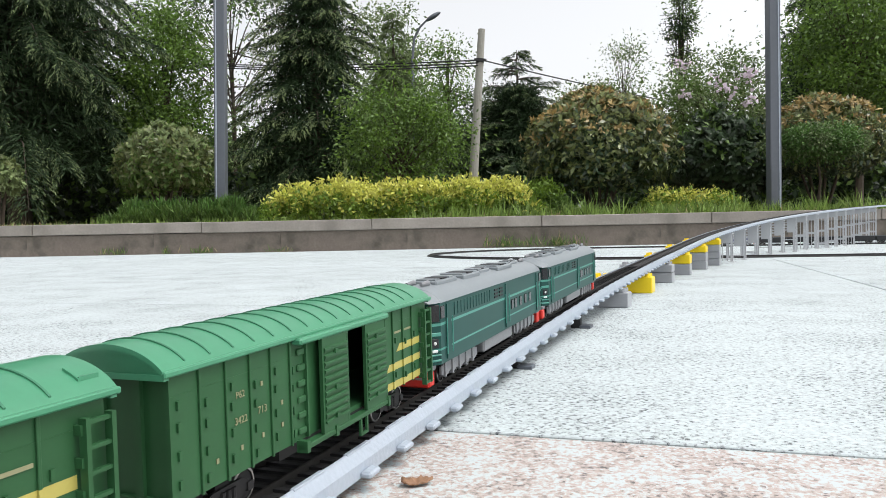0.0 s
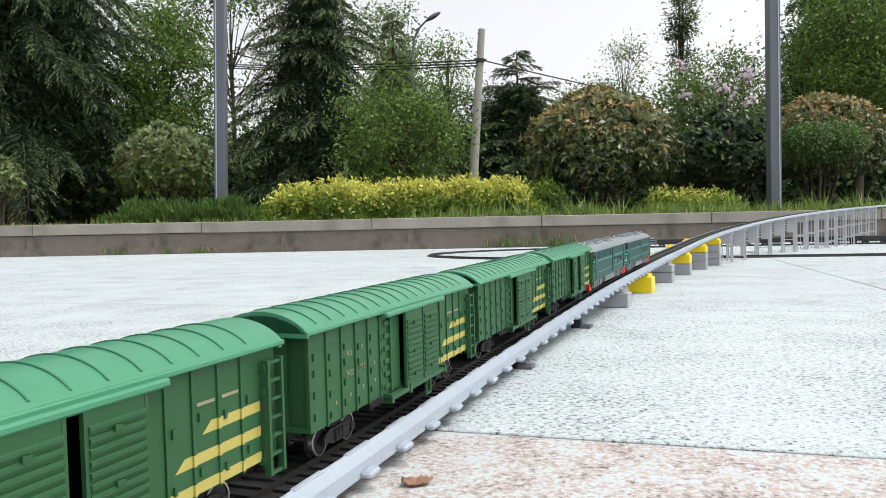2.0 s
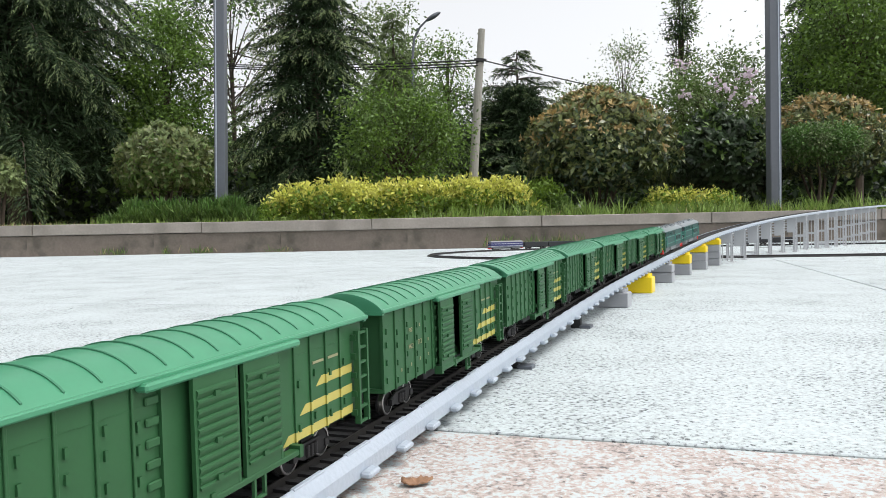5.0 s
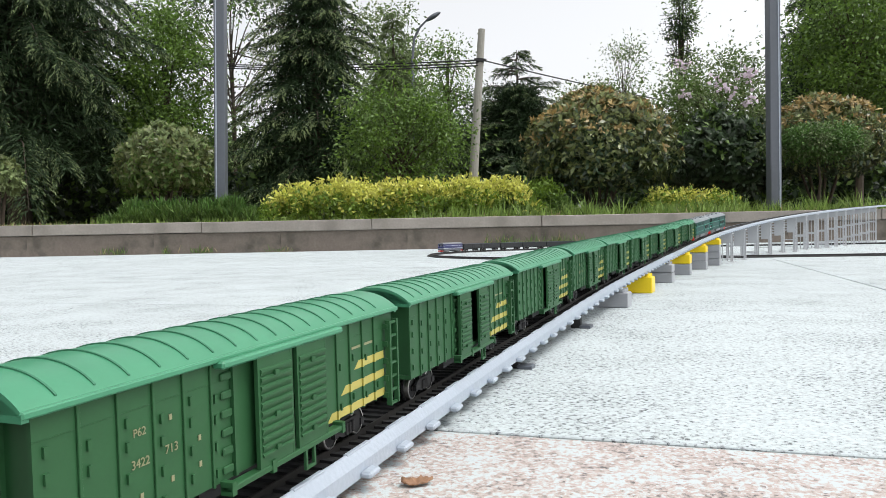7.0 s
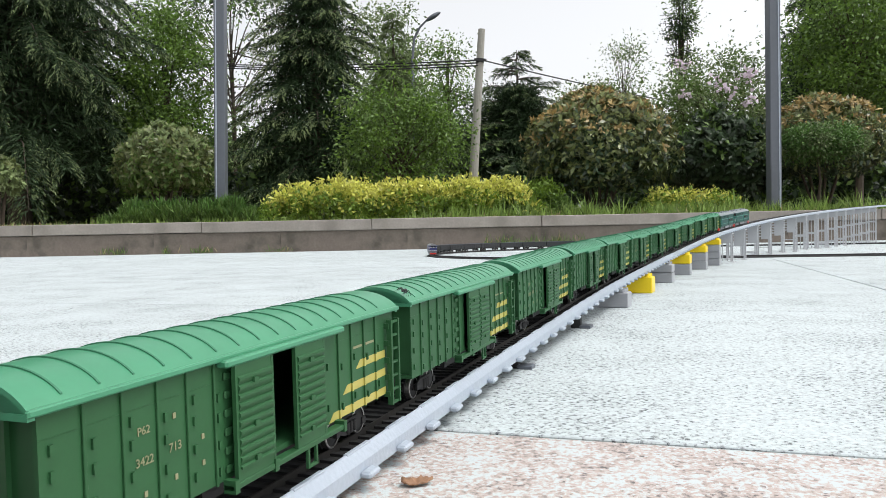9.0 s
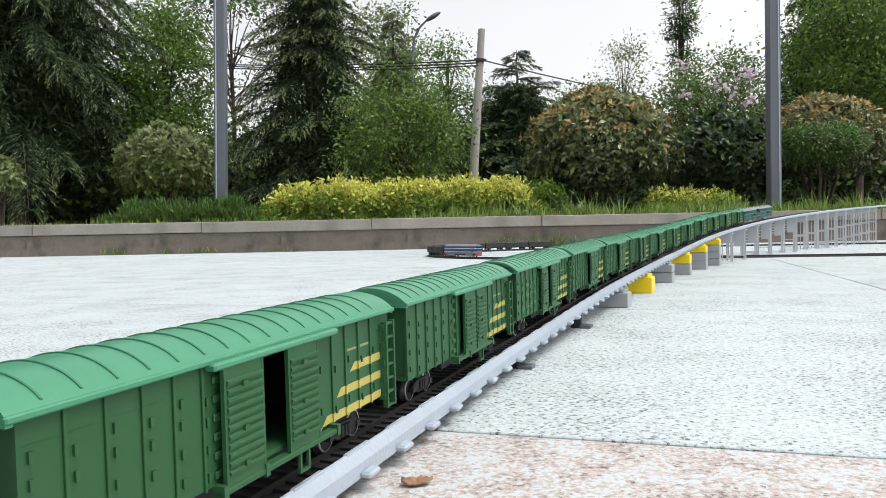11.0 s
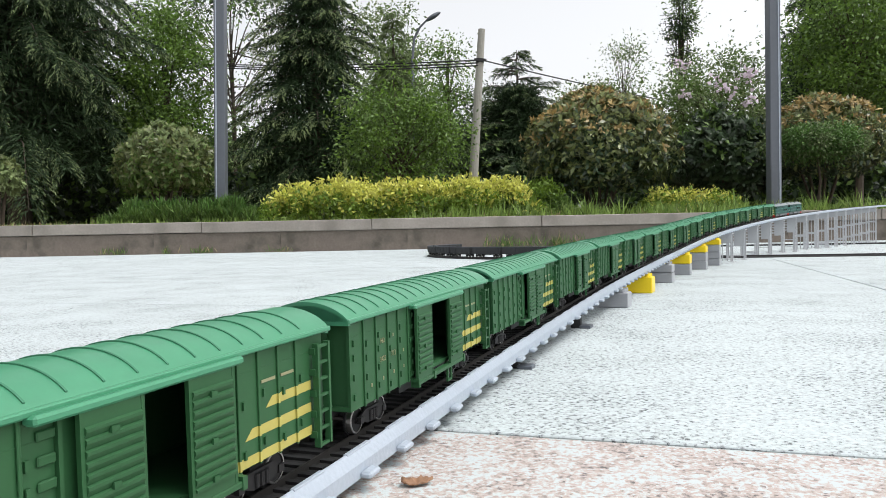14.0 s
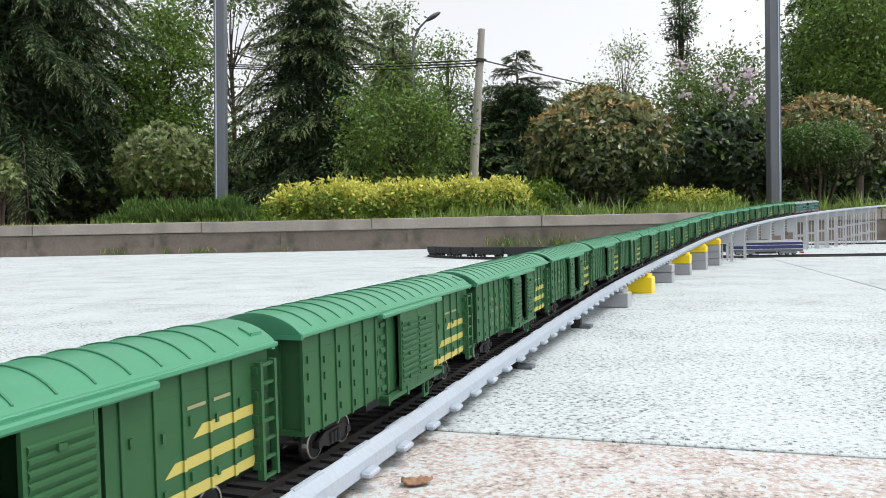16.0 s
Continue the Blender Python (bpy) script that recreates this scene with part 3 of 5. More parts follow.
def wagon(doors, lettered, stepped):
    t = thing("covered_wagon", "green plastic model covered wagon with ribbed roof" + (", sliding doors open" if doors[1] - doors[0] > 24 else ", sliding doors nearly shut"), "model wagon", None, "green wagons")
    body = part("side_wall", W["body"], None, t)
    part("side_wall", W["far_side"], None, t)
    part("floor", W["floor"], None, t)
    part("end_wall", W["end_wall"], None, t, at=pose(0.0072, 0, 0))
    part("end_wall", W["end_wall"], None, t, at=pose(0.1752, 0, 0))
    for x, k in ((0.1725, 0), (0.1750, 1)) if stepped else ():
        part("roof_step", W["roof_step%d" % k], None, t, at=pose(x, 0, 0))
    roof = part("roof", W["roof"], None, t, "ribbed arched roof, its green lightened for sky light")
    for i in range(16):
        part("roof_rib", W["roof_rib"], None, roof, at=pose(0.0121 + i * 0.0101, 0, 0))
    part("eave", W["eave"], None, t)
    for x in (0.0060, 0.1768):
        part("gable", W["gable"], None, t, at=pose(x, 0, 0))
    for x in (0.0034, 0.1784):
        part("end_tie", W["end_tie"], None, t, at=pose(x, 0, 0))
    for i, x in enumerate(RIBS):
        part("side_rib", W["side_rib"], None, body, at=pose(x / 1000, -HALF_W, 0))
    for i, x in enumerate((8.6, 19.6, 30.6, 41.8, 52.4, 62.2, 122.0, 132.4, 142.4, 152.8, 163.0)):
        for z in (0.0182, 0.0256, 0.0330, 0.0386) if x < 100 else (0.0190, 0.0335):
            part("latch", W["latch"], None, body, at=pose(x / 1000, -HALF_W, z - 0.0018 * (i % 2)))
    for x in (doors[0] / 1000, doors[1] / 1000):
        d = part("door", W["door"], None, t, "corrugated sliding door leaf", at=pose(x, -HALF_W - 0.0022, 0))
        for z in (0.0172, 0.0272, 0.0397):
            part("bolt", W["bolt"], None, d, at=pose(0.0088, -0.0013, z))
    for name, key in (("door_track", "door_track"), ("door_sill", "door_sill"), ("stirrup", "stirrup"), ("ladder", "ladder"), ("door_jamb", "door_jamb"), ("belt_ridge", "belt0"), ("belt_ridge", "belt1"), ("stripe", "stripe0"), ("stripe", "stripe1"), ("stripe", "stripe2"), ("underframe", "underframe")):
        part(name, W[key], None, t, "yellow painted stripe" if name == "stripe" else "", at=pose(-0.0014 if key == "ladder" else 0, 0, 0))
    part("end_post", W["end_post"], None, t, at=pose(0.0072, 0, 0))
    part("end_post", W["end_post"], None, t, at=pose(0.1776, 0, 0))
    y = -HALF_W - 0.0002
    if lettered:
        part("lettering", W["t_type"], None, t, at=pose(0.0345, y, 0.0346))
        part("lettering", W["t_a"], None, t, at=pose(0.0345, y, 0.0272))
        part("lettering", W["t_b"], None, t, at=pose(0.0450, y, 0.0276))
        for x, z in ((0.0450, 0.0357), (0.0555, 0.0205), (0.0345, 0.0195), (0.0450, 0.0202), (0.0235, 0.0190), (0.0555, 0.0275)):
            part("marking", W["mark"], None, t, at=pose(x, y, z))
    for x in (0.1450, 0.1553):
        part("marking", W["bar"], None, t, at=pose(x, y, 0.0364))
    bogie(t, 0.0335, W["bogie"], (-0.0105, 0.0105))
    bogie(t, 0.1465, W["bogie"], (-0.0105, 0.0105))
    part("coupler", W["coupler"], None, t, at=pose(0.004, 0, 0))
    part("coupler", W["coupler"], None, t, at=pose(0.186, 0, 0))
    return t


wagons = [wagon(d, i in (0, 2, 5, 8, 10, 14, 15, 17, 20), i in (1, 4, 16, 17)) for i, d in enumerate(DOORS)]


# ---- green diesel locomotives ----
LOCO_L = 0.232


def locomotive():
    t = thing("diesel_locomotive", "two-tone green model diesel locomotive with grey roof and red pilot", "model locomotive", None, "green locomotives")
    L, w = LOCO_L, 0.0168
    def plan_box(inset, z0, z1, mat_, name, lab=""):
        bm = bmesh.new()
        a = 0.009
        out = [(0.0 + inset, -w + 0.0045), (a, -w), (L - a, -w), (L - inset, -w + 0.0045), (L - inset, w - 0.0045), (L - a, w), (a, w), (inset, w - 0.0045)]
        lo = [bm.verts.new((x, y, z0)) for x, y in out]
        hi = [bm.verts.new((x, y, z1)) for x, y in out]
        bm.faces.new(lo[::-1])
        bm.faces.new(hi)
        for i in range(8):
            bm.faces.new((lo[i], lo[(i + 1) % 8], hi[(i + 1) % 8], hi[i]))
        return part(name, bm, mat_, t, lab)
    plan_box(0.003, 0.0125, 0.0195, M["lgreen"], "lower_body")
    plan_box(0.0026, 0.0195, 0.0205, M["lband"], "lower_band", "pale green trim line")
    plan_box(0.003, 0.0205, 0.0318, M["lgreen"], "middle_body")
    plan_box(0.0026, 0.0318, 0.0332, M["lband"], "upper_band", "pale green trim line")
    upper = plan_box(0.0045, 0.0332, 0.0432, M["lgreen"], "upper_body")
    bm = bmesh.new()
    arc = [(w * 1.02 * math.sin(radians(a)) / math.sin(radians(70)), 0.0432 + 0.0075 * (math.cos(radians(a)) - math.cos(radians(70))) / (1 - math.cos(radians(70)))) for a in range(-70, 71, 10)]
    prism(bm, arc, "x", 0.010, L - 0.010)
    for f in bm.faces:
        f.smooth = abs(f.normal.x) < 0.5 and f.normal.z > 0.2
    for s, a, b in ((-1, 0.010, 0.002), (1, L - 0.010, L - 0.002)):
        va = [bm.verts.new((a, y, z)) for y, z in arc]
        vb = [bm.verts.new((b, y * 0.8, 0.0432 + (z - 0.0432) * 0.35)) for y, z in arc]
        for i in range(len(arc) - 1):
            f = bm.faces.new((va[i], va[i + 1], vb[i + 1], vb[i]))
            f.smooth = True
        bm.faces.new(vb)
    bmesh.ops.recalc_face_normals(bm, faces=bm.faces[:])
    bmesh.ops.split_edges(bm, edges=list({e for f in bm.faces if not f.smooth for e in f.edges}))
    roof = part("roof", bm, M["lroof"], t, "grey roof")
    for x0, x1, hw in ((0.03, 0.062, 0.007), (0.07, 0.10, 0.0085), (0.108, 0.128, 0.006), (0.136, 0.172, 0.009), (0.182, 0.20, 0.005)):
        bm = bmesh.new()
        box(bm, x0, x1, -hw, hw, 0.0490, 0.0520, 0.0006)
        part("roof_hatch", bm, M["lroof"], roof)
        for k in range(3):
            bm = bmesh.new()
            xx = x0 + (x1 - x0) * (k + 0.5) / 3
            box(bm, xx - 0.0035, xx + 0.0035, -hw + 0.0015, hw - 0.0015, 0.0520, 0.0528)
            part("vent_grille", bm, M["lroof"] if k != 1 else M["coal"], roof)
    for x in (0.020, 0.212):
        for y in (-0.004, 0.004):
            bm = bmesh.new()
            tube(bm, (x - 0.004, y, 0.0515), (x + 0.005, y, 0.0515), 0.0009, 0.0016, 10)
            part("horn", bm, M["lgrey"], roof)
    for sgn in (0, 1):
        f = (lambda v: v) if not sgn else (lambda v: L - v)
        bm = bmesh.new()
        a, b = sorted((f(0.0036), f(0.0060)))
        box(bm, a, b, -0.0108, -0.0008, 0.0342, 0.0425, 0.0005)
        box(bm, a, b, 0.0008, 0.0108, 0.0342, 0.0425, 0.0005)
        part("windscreen", bm, M["glass"], t, "dark cab windscreen")
        bm = bmesh.new()
        a, b = sorted((f(0.0), f(0.0075)))
        box(bm, a, b, -0.0135, 0.0135, 0.0022, 0.0098, 0.0008)
        pil = part("pilot", bm, M["red"], t, "red pilot with grey slots")
        for y in (-0.008, -0.0027, 0.0027, 0.008):
            bm = bmesh.new()
            c = f(-0.0002)
            box(bm, c - 0.0003, c + 0.0003, y - 0.0018, y + 0.0018, 0.0062, 0.0072)
            part("pilot_slot", bm, M["lgrey"], pil)
        bm = bmesh.new()
        a, b = sorted((f(0.0015), f(0.010)))
        box(bm, a, b, -0.0135, 0.0135, 0.0098, 0.0126, 0.0005)
        part("buffer_beam", bm, M["lgrey"], t)
        for z, hw in ((0.0150, 0.0125), (0.0185, 0.0125), (0.0272, 0.0125)):
            bm = bmesh.new()
            a, b = sorted((f(0.0022), f(0.0034)))
            box(bm, a, b, -hw, hw, z - 0.0006, z + 0.0006)
            part("nose_band", bm, M["lband"], t, "pale green nose band")
        for y in (-0.0095, 0.0095):
            bm = bmesh.new()
            tube(bm, (f(0.0020), y, 0.0232), (f(0.0040), y, 0.0232), 0.0020, 0.0020, 14)
            part("headlight", bm, M["coal"], t)
            bm = bmesh.new()
            tube(bm, (f(0.0018), y, 0.0232), (f(0.0022), y, 0.0232), 0.0011, 0.0011, 12)
            part("lens", bm, M["lwhite"], t)
    ang = math.atan2(0.0045, 0.006)
    for ex in (0, 1):
        for sy in (-1, 1):
            base = pose((0.006 if not ex else L - 0.006), sy * 0.01455, 0, 0, 0, math.degrees(ang) * (-1 if (ex == 0) == (sy < 0) else 1))
            for nm, x0, x1, z0, z1, m_ in (("corner_window", -0.0030, 0.0030, 0.0340, 0.0424, "glass"), ("nose_band", -0.0037, 0.0037, 0.0142, 0.0152, "lband"), ("nose_band", -0.0037, 0.0037, 0.0170, 0.0178, "lband"),
                                           ("nose_band", -0.0037, 0.0037, 0.0268, 0.0286, "lband"), ("number_bar", -0.0016, 0.0016, 0.0188, 0.0201, "lwhite"), ("light_housing", -0.0022, 0.0022, 0.0212, 0.0256, "coal")):
                bm = bmesh.new()
                box(bm, x0, x1, -0.0006, 0.0006, z0, z1, 0.0002)
                part(nm, bm, M[m_], t, at=base)
            bm = bmesh.new()
            bmesh.ops.create_uvsphere(bm, u_segments=12, v_segments=8, radius=0.0011, matrix=pose(0, 0, 0.0234))
            part("lens", bm, M["lwhite"], t, at=base)
    for s in (-1, 1):
        y = s * (w + 0.0001)
        for x in (0.020, L - 0.020, 0.128):
            bm = bmesh.new()
            box(bm, x - 0.0030, x + 0.0030, y - 0.0005, y + 0.0005, 0.0140, 0.0420)
            part("side_door", bm, M["lgreen"], t)
            for d in (-0.0040, 0.0040):
                bm = bmesh.new()
                tube(bm, (x + d, y + s * 0.0008, 0.0165), (x + d, y + s * 0.0008, 0.0350), 0.00035, 0.00035, 6)
                part("handrail", bm, M["lband"], t)
        for x in (0.0115, L - 0.0115, 0.150, 0.163, 0.176, 0.189, 0.142):
            bm = bmesh.new()
            box(bm, x - 0.0025, x + 0.0025, y - 0.0004, y + 0.0004, 0.0352 if x in (0.0115, L - 0.0115) else 0.0236, 0.0415 if x in (0.0115, L - 0.0115) else 0.0300, 0.0002)
            part("side_window", bm, M["glass"], t, "dark side window")
        for i in range(13):
            x = 0.031 + i * 0.0052
            bm = bmesh.new()
            box(bm, x - 0.0018, x + 0.0018, y - 0.0002, y + 0.0002, 0.0348, 0.0412)
            part("side_panel", bm, M["lgreen"], t)
        for x in (0.1045, 0.1150):
            for z in (0.0352, 0.0374, 0.0396):
                bm = bmesh.new()
                box(bm, x - 0.0034, x + 0.0034, y - 0.0005, y + 0.0005, z, z + 0.0011)
                part("louvre", bm, M["coal"], t, "dark louvre slat")
    bm = bmesh.new()
    box(bm, 0.085, 0.147, -0.0150, 0.0150, 0.0045, 0.0125, 0.0012)
    part("fuel_tank", bm, M["lgrey"], t, "grey fuel tank")
    bm = bmesh.new()
    for y in (-0.0135, 0.0123):
        prism(bm, [(-0.029, 0.0055), (-0.024, 0.004), (-0.012, 0.0062), (0.0, 0.004), (0.012, 0.0062), (0.024, 0.004), (0.029, 0.0055), (0.029, 0.0095), (0.020, 0.0118), (-0.020, 0.0118), (-0.029, 0.0095)], "y", y, y + 0.0012)
        for x in (-0.022, -0.011, 0.0, 0.011, 0.022):
            tube(bm, (x, y - 0.0006, 0.0066), (x, y + 0.0018, 0.0066), 0.0023, 0.0023, 10)
            box(bm, x - 0.0035, x - 0.0015, y - 0.0008, y + 0.0020, 0.0035, 0.0108)
    W["bogie3"] = W.get("bogie3") or data_of("bogie_frame", bm, M["lgrey"])
    bogie(t, 0.046, W["bogie3"], (-0.021, 0, 0.021))
    bogie(t, L - 0.046, W["bogie3"], (-0.021, 0, 0.021))
    return t


locos = [locomotive(), locomotive()]


# ---- second train on the ground loop ----
def blue_loco():
    t = thing("blue_locomotive", "dark blue model locomotive with pale grey roof and white stripes", "model locomotive")
    L, w = 0.228, 0.0165
    for z0, z1, m_, nm in ((0.0110, 0.0190, "post", "lower_body"), (0.0190, 0.0202, "lwhite", "white_stripe"), (0.0202, 0.0320, "lblue", "middle_body"), (0.0320, 0.0332, "lwhite", "white_stripe"),
                           (0.0332, 0.0415, "lblue", "upper_body")):
        bm = bmesh.new()
        box(bm, 0, L, -w, w, z0, z1, 0.0)
        part(nm, bm, M[m_], t)
    bm = bmesh.new()
    prism(bm, [(w * 1.03 * math.sin(radians(a)) / math.sin(radians(65)), 0.0415 + 0.0075 * (math.cos(radians(a)) - math.cos(radians(65))) / (1 - math.cos(radians(65)))) for a in range(-65, 66, 10)], "x", 0.001, L - 0.001)
    part("roof", bm, M["lgrey"], t, "pale grey roof")
    for x in (-0.0004, L + 0.0004):
        for y in (-0.006, 0.006):
            bm = bmesh.new()
            box(bm, x - 0.0006, x + 0.0006, y - 0.0045, y + 0.0045, 0.0335, 0.0405)
            part("windscreen", bm, M["glass"], t)
        bm = bmesh.new()
        box(bm, x - 0.003, x + 0.003, -0.013, 0.013, 0.0040, 0.0100)
        part("pilot", bm, M["red"], t, "red pilot")
    bm = bmesh.new()
    box(bm, 0.085, 0.145, -0.014, 0.014, 0.0045, 0.0110)
    part("fuel_tank", bm, M["coal"], t)
    bogie(t, 0.046, W["bogie3"], (-0.021, 0, 0.021))
    bogie(t, L - 0.046, W["bogie3"], (-0.021, 0, 0.021))
    return t


def hopper():
    t = thing("black_open_wagon", "black model open-top wagon with ribbed sides", "model wagon", None, "black open wagons")
    L, w = 0.150, 0.0165
    bm = bmesh.new()
    box(bm, 0.001, L - 0.001, -w, w, 0.0120, 0.0140)
    for y in (-w, w - 0.001):
        box(bm, 0.001, L - 0.001, y, y + 0.001, 0.0140, 0.0375)
    for x in (0.001, L - 0.002):
        box(bm, x, x + 0.001, -w + 0.001, w - 0.001, 0.0140, 0.0375)
    part("body", bm, M["coal"], t)
    bm = bmesh.new()
    for y in (-w - 0.0006, w - 0.0008):
        box(bm, 0.0, L, y, y + 0.0014, 0.0375, 0.0390)
    part("top_rail", bm, M["post"], t)
    bm = bmesh.new()
    box(bm, 0.003, L - 0.003, -w + 0.0015, w - 0.0015, 0.0141, 0.0350)
    part("load", bm, M["coal"], t)
    for i in range(9):
        for y in (-w - 0.0008, w):
            bm = bmesh.new()
            x = 0.008 + i * (L - 0.016) / 8
            box(bm, x - 0.0008, x + 0.0008, y, y + 0.0008, 0.0125, 0.0375)
            part("side_rib", bm, M["coal"], t)
    bm = bmesh.new()
    box(bm, 0.008, L - 0.008, -0.004, 0.004, 0.0085, 0.0120)
    part("underframe", bm, M["coal"], t)
    bogie(t, 0.028, W["bogie"], (-0.0105, 0.0105))
    bogie(t, L - 0.028, W["bogie"], (-0.0105, 0.0105))
    return t



def insect():
    """A small dark winged insect: body along x, feet at z = 0."""
    t = thing("insect", "small dark winged insect crawling over a green wagon roof", "insect")
    for name, x, z, rx, rz in (("head", 0.0029, 0.0020, 0.0007, 0.0007), ("thorax", 0.0014, 0.0022, 0.0011, 0.0009), ("abdomen", -0.0012, 0.0021, 0.0019, 0.0010)):
        bm = bmesh.new()
        bmesh.ops.create_uvsphere(bm, u_segments=10, v_segments=7, radius=1, matrix=Matrix.Translation((x, 0, z)) @ Matrix.Diagonal((rx, rz, rz, 1)))
        part(name, bm, M["coal"], t, smooth=True)
    for a in (-1, 1):
        for x0, x1 in ((0.0020, 0.0036), (0.0014, 0.0012), (0.0008, -0.0022)):
            bm = bmesh.new()
            tube(bm, (x0, a * 0.0006, 0.0020), ((x0 + x1) / 2, a * 0.0024, 0.0030), 0.00020, 0.00016, 6)
            tube(bm, ((x0 + x1) / 2, a * 0.0024, 0.0030), (x1, a * 0.0042, 0.0), 0.00016, 0.00010, 6)
            part("leg", bm, M["black"], t)
        bm = bmesh.new()
        tube(bm, (0.0032, a * 0.0003, 0.0024), (0.0050, a * 0.0014, 0.0032), 0.00012, 0.00007, 6)
        part("antenna", bm, M["black"], t)
        bm = bmesh.new()
        prism(bm, [(0.0012, 0.0), (-0.0010, 0.0011), (-0.0044, 0.0010), (-0.0050, 0.0002), (-0.0030, -0.0003)], "y", 0.0, 0.00006)
        part("wing", bm, M["post"], t, "grey folded wing", at=pose(0, a * 0.0006, 0.0031, a * 70, 0, a * 8))
    for ob in t.children:
        m = ob.matrix_local.copy()
        m.translation *= 0.75
        ob.matrix_local = m
        ob.data.transform(Matrix.Scale(0.75, 4))
    return t


blue = blue_loco()
insect_ob = insect()
hoppers = [hopper()]
for i_ in range(9):
    hoppers.append(copy_thing(hoppers[0], Matrix.Identity(4)))


# ---- planting: leaves as small folded blades ----
RNG = np.random.default_rng(11)


def unit(v):
    return v / np.maximum(np.linalg.norm(v, axis=-1, keepdims=True), 1e-9)


def blades(base, axis, length, width, fold=0.25, face=None):
    """Verts of one rhombic blade per row: base, two shoulders, tip."""
    n = len(base)
    axis = unit(axis)
    side = np.cross(axis, RNG.normal(size=(n, 3)) if face is None else face)
    side = unit(side)
    nor = np.cross(side, axis)
    length, width = np.broadcast_to(length, n)[:, None], np.broadcast_to(width, n)[:, None]
    mid = base + axis * length * 0.45 + nor * width * fold
    return np.stack([base, mid + side * width / 2, base + axis * length, mid - side * width / 2], 1)


def blade_mesh(name, chunks, mats):
    """chunks: list of (verts array n x 4 x 3, material index or array)."""
    vs = np.concatenate([c[0].reshape(-1, 3) for c in chunks])
    idx = np.concatenate([np.broadcast_to(c[1], len(c[0])) for c in chunks])
    return mesh_np(name, vs, np.arange(len(vs)).reshape(-1, 4), mats, idx)


def ball(n, lo=0.0):
    """Random points of a unit ball, outside radius lo."""
    d = unit(RNG.normal(size=(n, 3)))
    return d * (lo ** 3 + (1 - lo ** 3) * RNG.random((n, 1))) ** (1 / 3)


def trunk_mesh(name, runs, n=8):
    """runs: list of (points, radii)."""
    bm = bmesh.new()
    for pts, rad in runs:
        rings = []
        for i, p in enumerate(pts):
            d = (Vector(pts[min(i + 1, len(pts) - 1)]) - Vector(pts[max(i - 1, 0)])).normalized()
            q = d.to_track_quat("Z", "Y").to_matrix()
            rings.append([bm.verts.new(Vector(p) + q @ Vector((math.cos(a) * rad[i], math.sin(a) * rad[i], 0))) for a in (2 * math.pi * k / n for k in range(n))])
        for a, b in zip(rings, rings[1:]):
            for k in range(n):
                bm.faces.new((a[k], a[(k + 1) % n], b[(k + 1) % n], b[k]))
    return data_of(name, bm, M["bark"], True)


BED = 0.19


